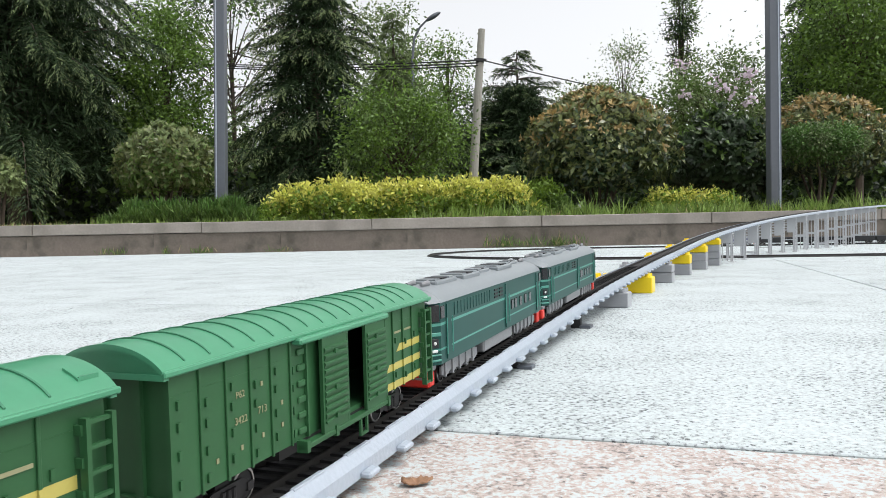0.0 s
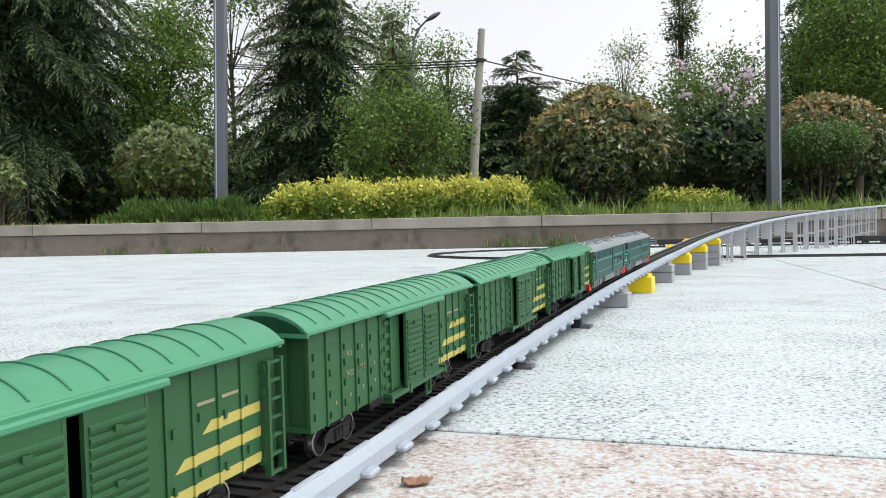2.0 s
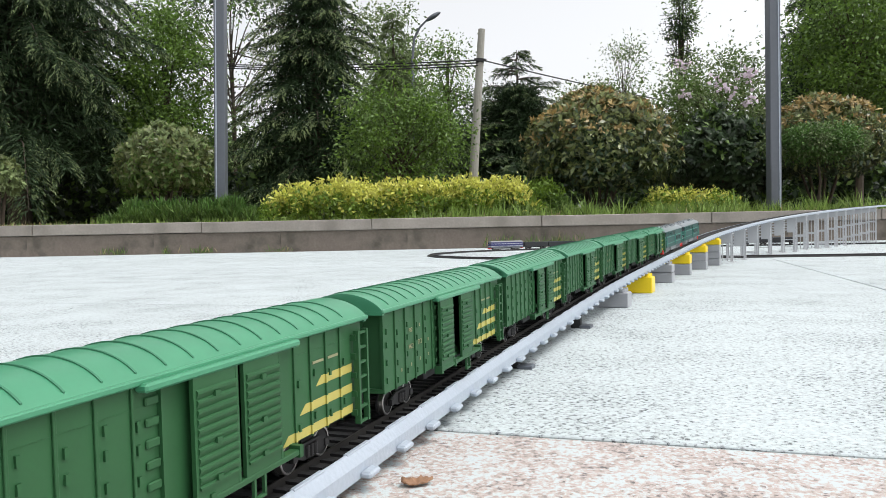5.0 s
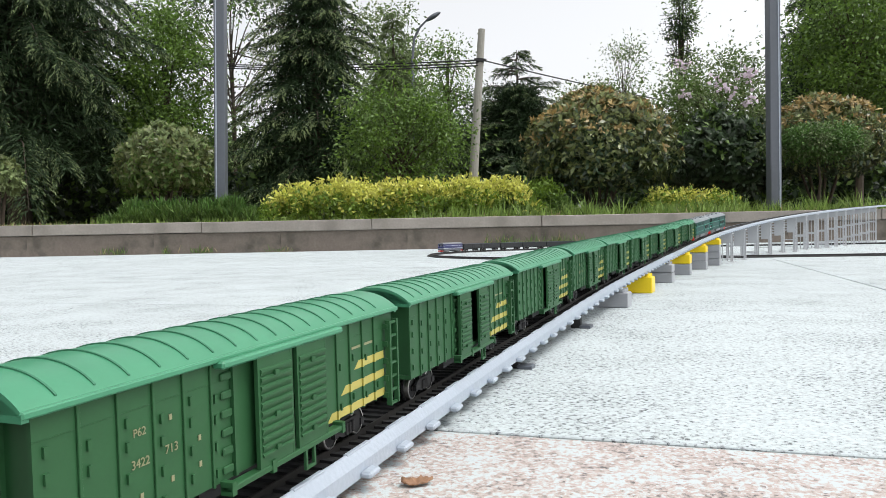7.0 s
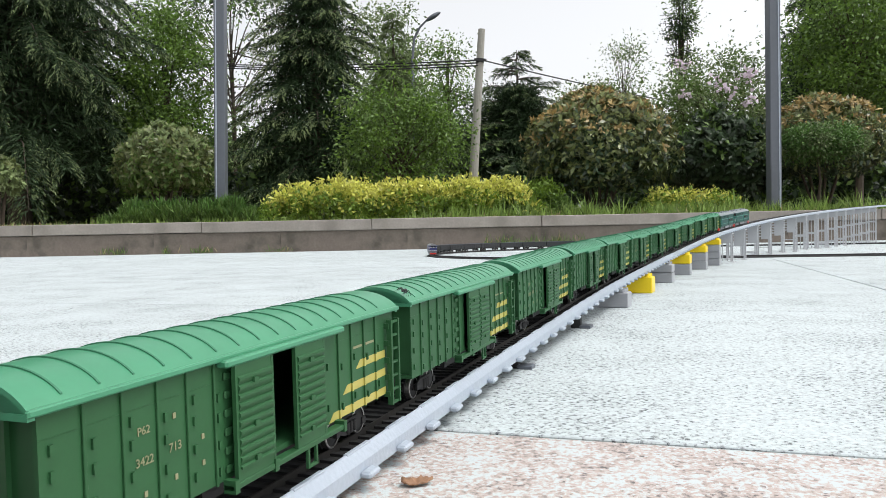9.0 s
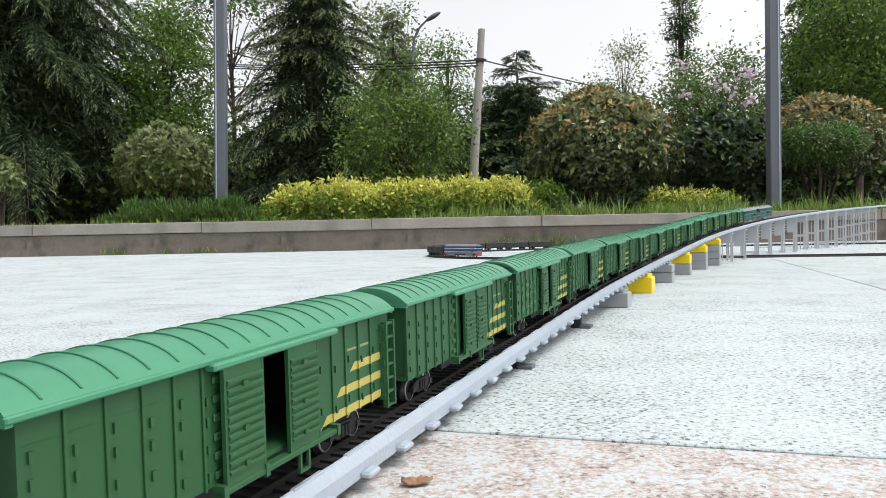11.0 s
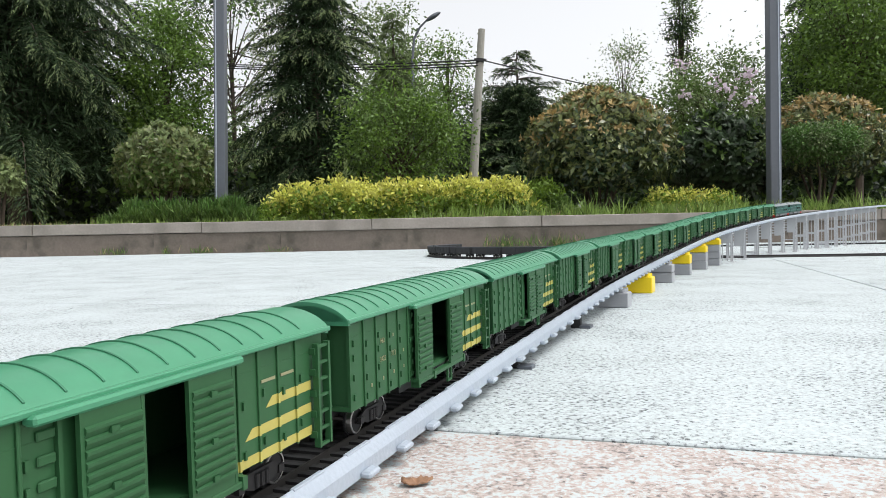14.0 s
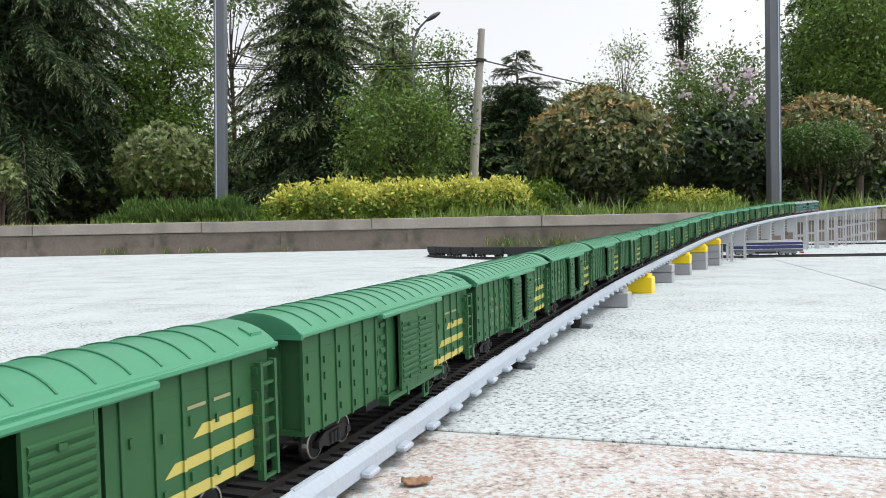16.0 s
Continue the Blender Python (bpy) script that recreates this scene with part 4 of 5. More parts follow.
def cedar(x, y, h, spread, label, mats=("cedar", "cedar_light"), density=1.0, skirt=0.08, blade=0.10, tip_share=0.35, droop=1.0):
    """A conifer of drooping boughs: each bough carries sprays that hang like fingers, with dark gaps between the boughs."""
    t = thing("cedar_tree", label, "tree", pose(x, y, BED))
    chunks, runs = [], [([(0, 0, -0.05), (0.02, 0, h * 0.5), (0, 0, h)], [0.022 * h, 0.014 * h, 0.004])]
    levels = int(h * 4.6)
    up = np.array([0, 0, 1.0])
    for i in range(levels):
        f = skirt + (1 - skirt) * (i + RNG.random()) / levels
        n = 8 if f < 0.85 else 6
        for k in range(n):
            az = (k + RNG.random() * 0.8) * 2 * math.pi / n + i * 1.3
            z0 = f * h + RNG.normal() * 0.05
            R = spread * (1 - f) ** 0.95 * RNG.uniform(0.62, 1.15) + 0.08
            d = np.array([math.cos(az), math.sin(az), 0])
            e = np.array([-d[1], d[0], 0])
            lift, fall = RNG.uniform(0.08, 0.30), RNG.uniform(0.30, 0.55) * droop
            m = max(6, int(R * 24 * density))
            u = np.linspace(0.18, 1, m) ** 0.8
            p = d * (R * u)[:, None] + up * (z0 + R * (lift * u - fall * u ** 2.3))[:, None]
            if RNG.random() < 0.6:
                runs.append(([(0, 0, z0), tuple(p[m // 2]), tuple(p[-1])], [0.014, 0.008, 0.002]))
            side = np.where(np.arange(m) % 2, 1.0, -1.0) * RNG.uniform(0.25, 1.0, m)
            length = (0.10 + 0.20 * R / max(spread, 1)) * (1.15 - 0.5 * u) * RNG.uniform(0.7, 1.3, m) * (0.8 + 0.25 * spread)
            axis = unit(d * RNG.uniform(0.45, 0.9, m)[:, None] + e * side[:, None] - up * 0.15)
            per = 24
            w = np.tile((np.arange(per) + 0.5) / per, m)
            ii = np.repeat(np.arange(m), per)
            sag = RNG.uniform(0.35, 0.8, m)[ii] * droop
            q = p[ii] + axis[ii] * (length[ii] * w)[:, None] - up * (length[ii] * sag * w ** 1.8)[:, None] + RNG.normal(size=(m * per, 3)) * 0.008
            run = axis[ii] - up * (1.5 * sag * w)[:, None]
            ax = unit(run) + RNG.normal(size=q.shape) * 0.26 - up * 0.15
            ln = blade * 0.66 * RNG.uniform(0.6, 1.3, len(q)) * (1.1 - 0.45 * w)
            tip = (RNG.random(len(q)) < tip_share * 1.7 * np.clip(w * 1.2 - 0.1, 0, 1) * np.repeat(u, per) ** 2).astype(int)
            chunks.append((blades(q, ax, ln, ln * 0.10 + 0.004), tip))
    # old inner twigs close the middle of the crown
    k = int(11000 * spread * density)
    f = skirt + (0.80 - skirt) * RNG.random(k) ** 1.3
    rr, az = spread * (1 - f) * 0.62 * np.sqrt(RNG.random(k)), RNG.random(k) * 2 * math.pi
    q = np.stack([rr * np.cos(az), rr * np.sin(az), f * h - rr * 0.2], 1)
    ln = RNG.uniform(0.08, 0.17, k)
    chunks.append((blades(q, RNG.normal(size=(k, 3)) - up * 0.5, ln, ln * 0.15), 0))
    part("crown", blade_mesh("crown", chunks, [M[m] for m in mats]), None, t)
    part("trunk", trunk_mesh("trunk", runs[:150], 6), None, t)
    return t


def leafy(x, y, h, rx, rz, cz, label, mats=("leaf", "leaf_mid"), clumps=70, per=70, size=0.075, clump_r=0.22, thin=1.0, flowers=0, shell=0.35, name="broadleaf_tree"):
    """A broadleaved tree: forked trunk and a crown of many leaf clumps with gaps."""
    t = thing(name, label, "tree", pose(x, y, BED))
    centers = ball(clumps, shell) * np.array([rx, rx * 0.8, rz]) + np.array([0, 0, cz])
    runs = [([(0, 0, -0.05), (0.03, 0.0, cz * 0.5), (0.0, 0.02, cz + rz * 0.4)], [0.03 * thin + 0.008 * h, 0.02 * thin + 0.004 * h, 0.008])]
    for c in centers[: min(34, clumps)]:
        a = np.array([0, 0, max(0.25, cz - rz * RNG.uniform(0.1, 0.9))])
        runs.append(([tuple(a), tuple((a + c) / 2 + np.array([0, 0, 0.05 * rz])), tuple(c)], [0.016 * thin, 0.010 * thin, 0.003]))
    part("trunk", trunk_mesh("trunk", runs, 6), None, t)
    per, size = int(per * 2.5), size * 0.62
    n = clumps * per
    cc = np.repeat(centers, per, 0)
    off = RNG.normal(size=(n, 3)) * clump_r * np.array([1, 1, 0.7]) * np.repeat(RNG.uniform(0.6, 1.3, clumps), per)[:, None]
    ln = size * RNG.uniform(0.6, 1.3, n)
    ax = unit(off) + RNG.normal(size=(n, 3)) * 0.6 - np.array([0, 0, 0.35])
    idx = (np.repeat(RNG.random(clumps), per) + RNG.random(n) * 0.4 > 0.75).astype(int)
    chunks = [(blades(cc + off, ax, ln, ln * 0.48), idx)]
    ms = [M[m] for m in mats]
    if flowers:
        k = RNG.integers(0, clumps, flowers)
        fc = centers[k] + unit(centers[k] - np.array([0, 0, cz])) * clump_r * 0.9 + np.array([0, -0.15, 0])
        fb = np.repeat(fc, 14, 0) + RNG.normal(size=(flowers * 14, 3)) * 0.035
        chunks.append((blades(fb, RNG.normal(size=fb.shape), 0.060, 0.05), 2))
        ms.append(M["flower"])
    part("crown", blade_mesh("crown", chunks, ms), None, t)
    return t


def bush(x, y, z, rx, rz, label, mats, n=7000, size=0.07, red=0.35, name="clipped_bush", rough=0.10):
    """A clipped rounded shrub: leaves on and inside a lumpy dome, flushed with young leaves on top."""
    t = thing(name, label, "shrub", pose(x, y, BED))
    d = unit(RNG.normal(size=(n, 3)))
    d[:, 2] = np.where(d[:, 2] < -0.75, -d[:, 2], d[:, 2])
    lump = np.array([1 + rough * (noise.noise(Vector(v) * 2.3) + 0.7 * noise.noise(Vector(v) * 6.1)) for v in d])
    deep = np.where(RNG.random(n) < 0.62, RNG.uniform(0.88, 1.03, n), RNG.uniform(0.45, 0.9, n))
    zz = np.where(d[:, 2] < 0, np.abs(d[:, 2]) ** 0.8 * np.sign(d[:, 2]), d[:, 2])
    c = np.stack([d[:, 0], d[:, 1], zz], 1) * (lump * deep)[:, None] * np.array([rx, rx, rz]) + np.array([0, 0, z - BED])
    # shoots: every six leaves spread from one point, like a rosette that faces outward
    own = (np.arange(n) // 6) * 6
    d, deep = d[own], deep[own]
    c = c[own] + RNG.normal(size=(n, 3)) * size * 0.12
    ln = size * RNG.uniform(0.6, 1.3, n)
    tangent = unit(np.cross(d, RNG.normal(size=(n, 3))))
    ax = tangent + d * RNG.uniform(0.2, 0.9, n)[:, None] + np.array([0, 0, 0.2])
    outward = d + RNG.normal(size=(n, 3)) * 0.3
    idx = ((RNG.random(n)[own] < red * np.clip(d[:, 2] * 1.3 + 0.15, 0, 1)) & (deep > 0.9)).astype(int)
    # third material, likelier lower down: shade under the dome put into leaf colour
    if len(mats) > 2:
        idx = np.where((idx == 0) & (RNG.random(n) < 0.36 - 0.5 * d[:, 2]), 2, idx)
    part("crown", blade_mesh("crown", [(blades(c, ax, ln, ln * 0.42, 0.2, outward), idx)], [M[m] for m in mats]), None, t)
    for k in range(7):
        a = k * 0.9
        part("stem", trunk_mesh("stem", [([(0.02 * math.cos(a), 0.02 * math.sin(a), -0.04), (rx * 0.3 * math.cos(a), rx * 0.3 * math.sin(a), (z - BED) * 0.6), (rx * 0.6 * math.cos(a), rx * 0.6 * math.sin(a), z - BED)], [0.018, 0.012, 0.004])], 6), None, t)
    return t


def hedge(x0, x1, y0, y1, top, label, mats, n, size, name="hedge", spiky=False, gold=0.6):
    t = thing(name, label, "hedge", pose(0, 0, BED))
    px = RNG.uniform(x0, x1, n)
    py = RNG.uniform(y0, y1, n)
    hh = np.array([top - BED - 0.015 + 0.09 * noise.noise(Vector((a * 2.6, b * 2.4, 1.7))) + 0.09 * noise.noise(Vector((a * 7.5, b * 7.5, 4.1))) + 0.04 * noise.noise(Vector((a * 19, b * 19, 2.1))) for a, b in zip(px, py)])
    edge = np.clip(np.minimum(px - x0, x1 - px) / 0.18, 0, 1) ** 0.5 * np.clip((py - y0) / 0.10 + 0.45, 0, 1)
    pz = hh * edge * np.where(RNG.random(n) < 0.6, RNG.uniform(0.75, 1.03, n), RNG.uniform(0.0, 0.85, n))
    sprig = (np.arange(n) // 9) * 9
    c = np.stack([px, py, pz], 1)[sprig] + RNG.normal(size=(n, 3)) * (0.008 if spiky else 0.020)
    px, py, pz, hh = px[sprig], py[sprig], pz[sprig], hh[sprig]
    up = pz / hh
    ax = RNG.normal(size=(n, 3)) * (0.35 if spiky else 0.8) + np.array([0, -0.25, 1.0 if spiky else 0.45])
    ln = size * RNG.uniform(0.6, 1.4, n)
    fade = np.array([0.5 + 0.9 * noise.noise(Vector((a * 2.2, b * 2.0, 9.0))) for a, b in zip(px, py)])
    idx = (0.6 * RNG.random(n)[sprig] + 0.4 * RNG.random(n) > gold * (0.08 + 0.92 * np.clip(up, 0, 1.1) ** 2.2) * np.clip(0.6 + fade, 0.25, 1.3)).astype(int)
    quads = blades(c, ax, ln, ln * (0.14 if spiky else 0.5))
    count = max(2, round((x1 - x0) / 0.42))
    cell = np.clip(((px - x0 + 0.05 * RNG.normal(size=n)) / (x1 - x0) * count).astype(int), 0, count - 1)
    for k in range(count):
        part("shrub", blade_mesh("shrub", [(quads[cell == k], idx[cell == k])], [M[m] for m in mats]), None, t)
    return t


def scatter(name, label, category, areas, mats, length, width, lean=0.35):
    """Countless small blades: areas of (x0, x1, y0, y1, z0, n, scale)."""
    chunks = []
    for x0, x1, y0, y1, z0, n, sc in areas:
        tufts = RNG.uniform((x0, y0), (x1, y1), (max(3, n // 20), 2))
        k = RNG.integers(0, len(tufts), n)
        p = tufts[k] + RNG.normal(size=(n, 2)) * 0.035
        c = np.stack([p[:, 0], np.maximum(p[:, 1], y0 - 0.02), np.full(n, z0)], 1)
        ax = np.concatenate([RNG.normal(size=(n, 2)) * lean, np.ones((n, 1))], 1)
        ln = length * sc * RNG.uniform(0.4, 1.3, n)
        chunks.append((blades(c, ax, ln, np.full(n, width), 0.1), (RNG.random(n) < 0.15).astype(int)))
    return tagged(new(name, blade_mesh(name, chunks, [M[m] for m in mats])), label, category, kind="stuff")


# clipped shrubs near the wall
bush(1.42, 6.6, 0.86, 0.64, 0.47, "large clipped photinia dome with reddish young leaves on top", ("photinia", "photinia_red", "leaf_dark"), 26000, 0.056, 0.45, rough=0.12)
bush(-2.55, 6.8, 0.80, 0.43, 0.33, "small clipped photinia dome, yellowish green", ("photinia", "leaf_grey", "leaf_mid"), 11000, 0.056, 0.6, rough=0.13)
bush(-4.12, 6.8, 0.70, 0.20, 0.18, "small round clipped shrub", ("leaf_grey", "photinia"), 1400, 0.06, 0.4)
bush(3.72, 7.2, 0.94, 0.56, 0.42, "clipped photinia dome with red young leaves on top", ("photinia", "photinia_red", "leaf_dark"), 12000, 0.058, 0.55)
bush(2.85, 7.5, 0.80, 0.52, 0.44, "dark glossy evergreen shrub", ("leaf_dark", "leaf_mid"), 10000, 0.075, 0.35, "evergreen_shrub", 0.25)
hedge(-1.46, 0.82, 5.75, 6.35, 0.51, "golden privet hedge with yellow young leaves", ("privet", "privet_green"), 19000, 0.036, "privet_hedge", gold=0.95)
hedge(0.45, 1.1, 5.95, 6.5, 0.47, "green privet hedge beside golden privet", ("privet_green", "leaf_mid"), 6500, 0.036, "privet_hedge", gold=0.8)
hedge(1.65, 2.55, 6.0, 6.4, 0.41, "low golden privet hedge in long grass", ("privet", "privet_green"), 5000, 0.034, "privet_hedge", gold=0.6)
hedge(-2.68, -1.42, 5.65, 6.15, 0.350, "low feathery juniper hedge", ("juniper", "leaf_mid"), 11000, 0.058, "juniper_hedge", True, gold=0.8)
scatter("long_grass", "long green grass growing along the planter edge", "grass",
        [(-0.2, 3.9, 5.43, 5.9, BED, 2600, 1.0), (0.2, 3.9, 5.43, 5.8, BED, 500, 1.7), (1.0, 4.2, 5.7, 6.6, BED, 2200, 1.15), (-2.7, -0.2, 5.43, 5.7, BED, 900, 0.6), (-5.0, -2.6, 5.43, 6.4, BED, 1500, 0.5), (-4.5, 4.5, 6.4, 8.5, BED, 2500, 1.1)], ("grass", "leaf_mid"), 0.115, 0.009)
scatter("dry_grass", "dry straw and cuttings on the bed", "grass", [(-4.6, -2.5, 5.42, 5.8, BED, 1300, 0.7), (-0.3, 3.5, 5.42, 5.6, BED, 260, 0.8)], ("straw", "grass"), 0.11, 0.006, 1.2)
scatter("wall_weeds", "thin weeds growing out of the foot of the wall", "weeds",
        [(0.3, 1.0, 5.16, 5.185, 0.0, 330, 1.0), (-2.4, -1.6, 5.16, 5.185, 0.0, 170, 0.6), (-1.4, -0.7, 5.16, 5.185, 0.0, 60, 0.5)], ("leaf_mid", "straw"), 0.10, 0.005, 0.5)

# conifers
cedar(-5.3, 9.2, 6.5, 2.6, "large dark deodar cedar with drooping branches", density=1.3, blade=0.13, skirt=0.15, tip_share=0.55, droop=1.25)
cedar(-1.70, 10.0, 4.7, 1.60, "tall dark cedar with layered drooping branches", ("cedar", "leaf_grey"), density=1.05, blade=0.11, tip_share=0.85)
cedar(-0.75, 12.0, 3.5, 1.2, "tall grey-green cedar behind the hedge", ("cedar_light", "leaf_grey"), 1.0, blade=0.12)
cedar(1.30, 12.4, 3.0, 2.3, "dark spreading cedar with flat layers", ("cedar", "cedar_light"), 0.9, blade=0.11, skirt=0.12, tip_share=0.8, droop=0.45)
leafy(0.95, 13.2, 2.9, 0.85, 1.05, 1.55, "dark evergreen tree behind the pole", ("leaf_dark", "cedar_light"), 130, 75, 0.085, 0.19, shell=0.1)
cedar(5.7, 11.0, 5.2, 1.0, "dark conifer standing behind other trees", ("cedar", "leaf_mid"), 1.0, blade=0.12)
leafy(3.30, 6.45, 0.9, 0.36, 0.12, 0.66, "small flat-topped feathery young pine", ("juniper", "cedar_light"), 46, 170, 0.045, 0.06, thin=0.5, name="young_pine")
# broadleaved trees
leafy(-3.6, 9.6, 3.3, 0.62, 1.25, 1.75, "bright green broadleaved tree with airy crown", ("leaf_mid", "leaf"), 105, 75, 0.085, 0.15, shell=0.2)
leafy(-0.50, 8.8, 1.9, 0.66, 0.78, 1.05, "bright green young broadleaved tree", ("leaf_mid", "leaf"), 62, 85, 0.08, 0.17, shell=0.1)
leafy(-4.1, 14.5, 5.8, 1.9, 1.7, 3.8, "tall tree with thin open crown", ("leaf_mid", "leaf_dark"), 46, 55, 0.13, 0.26, shell=0.5)
leafy(-1.1, 14.5, 5.0, 1.1, 1.4, 3.3, "tall broadleaved tree against the sky", ("leaf_grey", "leaf_mid"), 60, 55, 0.12, 0.22, shell=0.4)
leafy(0.15, 13.5, 3.8, 0.42, 0.85, 2.75, "slender open broadleaved tree", ("leaf_mid", "leaf"), 24, 50, 0.10, 0.16)
leafy(3.35, 9.0, 2.2, 0.78, 0.72, 1.35, "flowering tree with pale pink blossoms", ("leaf_grey", "leaf_mid"), 80, 75, 0.075, 0.16, flowers=22, name="flowering_tree")
leafy(5.0, 8.8, 3.2, 0.72, 1.15, 2.1, "dense green broadleaved tree in full leaf", ("leaf_mid", "leaf"), 100, 80, 0.085, 0.18)
leafy(6.0, 9.5, 3.9, 0.9, 1.4, 2.5, "dense dark broadleaved tree in full leaf", ("leaf_mid", "leaf_dark"), 100, 80, 0.09, 0.2)
leafy(3.95, 12.0, 4.2, 0.16, 1.9, 2.5, "narrow upright tree with thin spire", ("leaf_mid", "cedar"), 45, 50, 0.08, 0.10, thin=0.7)
leafy(3.6, 14.5, 3.9, 0.42, 0.95, 2.9, "thin sparse sapling against the sky", ("leaf_grey", "leaf_mid"), 24, 26, 0.09, 0.14, thin=0.5, shell=0.2)
leafy(2.75, 13.0, 2.6, 0.8, 0.7, 1.8, "grey-green shrubby tree behind the dome", ("leaf_grey", "leaf_mid"), 50, 60, 0.10, 0.18)
leafy(-6.6, 12.0, 5.5, 1.4, 1.8, 3.6, "broadleaved tree behind the cedars", ("leaf_mid", "leaf_dark"), 80, 60, 0.12, 0.26)


def understory():
    # dark leaf blades added as filler for the black shade below the trees
    n = 48000
    x = RNG.uniform(-9, 9, n)
    y = RNG.choice([10.6, 11.6, 15.5], n) + RNG.normal(size=n) * 0.5
    top = np.array([0.75 + 0.45 * noise.noise(Vector((a * 0.9, b * 0.3, 2.0))) + 0.2 * noise.noise(Vector((a * 3.0, b, 5.0))) for a, b in zip(x, y)]) * np.where(y > 13, 2.1, 1.0)
    z = BED + np.abs(top) * RNG.random(n) ** 0.7
    c = np.stack([x, y, z], 1)
    ln = np.where(y > 13, 0.2, 0.13) * RNG.uniform(0.6, 1.3, n)
    me = blade_mesh("understory", [(blades(c, RNG.normal(size=(n, 3)), ln, ln * 0.5), (RNG.random(n) < 0.3).astype(int))], [M["leaf_dark"], M["leaf_mid"]])
    tagged(new("understory", me), "dark leaves added to fill the shade below the trees", "undergrowth", kind="stuff")
    n = 80000
    x = RNG.uniform(-26, 26, n)
    y = 23 + RNG.normal(size=n) * 1.5
    top = np.array([3.1 + 3.0 * min(1.0, max(0.0, (-a - 9.0) / 3.0)) + 3.0 * min(1.0, max(0.0, (a - 9.5) / 2.0)) + 1.0 * noise.noise(Vector((a * 0.23, 1, 2.0))) + 0.8 * noise.noise(Vector((a * 1.1, 1, 5.0))) for a in x])
    c = np.stack([x, y, BED + np.abs(top) * RNG.random(n) ** 0.75], 1)
    ln = 0.22 * RNG.uniform(0.6, 1.3, n)
    me = blade_mesh("far_woods", [(blades(c, RNG.normal(size=(n, 3)), ln, ln * 0.5), (RNG.random(n) < 0.4).astype(int))], [M["leaf_dark"], M["leaf_mid"]])
    tagged(new("far_woods", me), "distant belt of trees behind the planting", "woods", kind="stuff")


understory()


# a tall seeding weed among the hedge
def weed():
    t = thing("tall_weed", "tall pale seeding weed standing above the hedge", "weed", pose(-0.80, 6.0, BED))
    part("stem", trunk_mesh("stem", [([(0, 0, 0), (0.01, 0, 0.3), (0.02, 0, 0.52)], [0.004, 0.003, 0.001])], 5), None, t)
    z = RNG.uniform(0.3, 0.53, 120)
    c = np.stack([0.015 + RNG.normal(size=120) * 0.008, RNG.normal(size=120) * 0.008, z], 1)
    part("seed_head", blade_mesh("seed_head", [(blades(c, RNG.normal(size=(120, 3)) + np.array([0, 0, 1.0]), 0.03, 0.012), 0)], [M["leaf_grey"]]), None, t)


weed()


# lamp posts, utility pole, street lamp, cables
def lamp_post(x, y, w, lean, side):
    t = thing("lamp_post", "square blue-grey steel lamp post with a pale groove", "lamp post", pose(x, y, BED, 0, lean, 0), "lamp posts")
    bm = bmesh.new()
    box(bm, -w / 2, w / 2, -w / 2, w / 2, 0, 4.5, 0.006)
    part("shaft", bm, M["post"], t)
    bm = bmesh.new()
    box(bm, side * w * 0.30 - w * 0.05, side * w * 0.30 + w * 0.05, -w / 2 - 0.004, -w / 2 + 0.002, 0.03, 4.4)
    part("groove_strip", bm, M["silver"], t, "pale aluminium strip")
    bm = bmesh.new()
    box(bm, -w * 0.75, w * 0.75, -w * 0.75, w * 0.75, 0, 0.015, 0.003)
    plate = part("base_plate", bm, M["post"], t)
    for a in (-1, 1):
        for b in (-1, 1):
            bm = bmesh.new()
            tube(bm, (a * w * 0.62, b * w * 0.62, 0.015), (a * w * 0.62, b * w * 0.62, 0.03), 0.007, 0.007, 6)
            part("bolt", bm, M["post"], plate)


lamp_post(-1.90, 6.3, 0.092, 1.1, -1)
lamp_post(2.74, 6.05, 0.092, 0.1, 1)


def utility_pole():
    t = thing("utility_pole", "leaning weathered concrete utility pole", "utility pole", pose(0.366, 9.5, BED, 0, 4.2, 0))
    bm = bmesh.new()
    tube(bm, (0, 0, -0.1), (0, 0, 2.56), 0.066, 0.045, 14)
    part("shaft", bm, M["concrete"], t)
    bm = bmesh.new()
    tube(bm, (0, 0, 2.13), (0, 0, 2.18), 0.056, 0.056, 14)
    box(bm, -0.08, 0.08, -0.068, -0.048, 2.14, 2.17)
    part("bracket", bm, M["wire"], t)


utility_pole()


def street_lamp():
    t = thing("street_lamp", "grey street lamp with a curved arm and cobra head", "street lamp", pose(-0.40, 11.0, BED))
    part("pole", trunk_mesh("pole", [([(0, 0, 0), (0, 0, 2.55), (0.03, 0, 2.85), (0.12, 0, 3.02), (0.22, 0, 3.12)], [0.032, 0.022, 0.018, 0.016, 0.014])], 10), None, t)
    t.children[0].data.materials[0] = M["post"]
    bm = bmesh.new()
    bmesh.ops.create_uvsphere(bm, u_segments=16, v_segments=8, radius=1, matrix=pose(0.32, 0, 3.175, 0, -30, 0) @ Matrix.Diagonal((0.13, 0.05, 0.035, 1)))
    part("lamp_head", bm, M["post"], t, "grey lamp head", True)


street_lamp()


def cable(p, q, sag, r=0.009):
    pts = [tuple(Vector(p).lerp(Vector(q), i / 24) - Vector((0, 0, sag * 4 * (i / 24) * (1 - i / 24)))) for i in range(25)]
    me = trunk_mesh("overhead_cable", [(pts, [r] * 25)], 5)
    me.materials[0] = M["wire"]
    tagged(new("overhead_cable", me), "thin black overhead cable", "cable", "overhead cables")


for k_ in range(3):
    cable((-9, 13.5, 3.85 + 0.06 * k_), (0.51, 9.46, 2.34 - 0.035 * k_), 0.22 + 0.03 * k_)
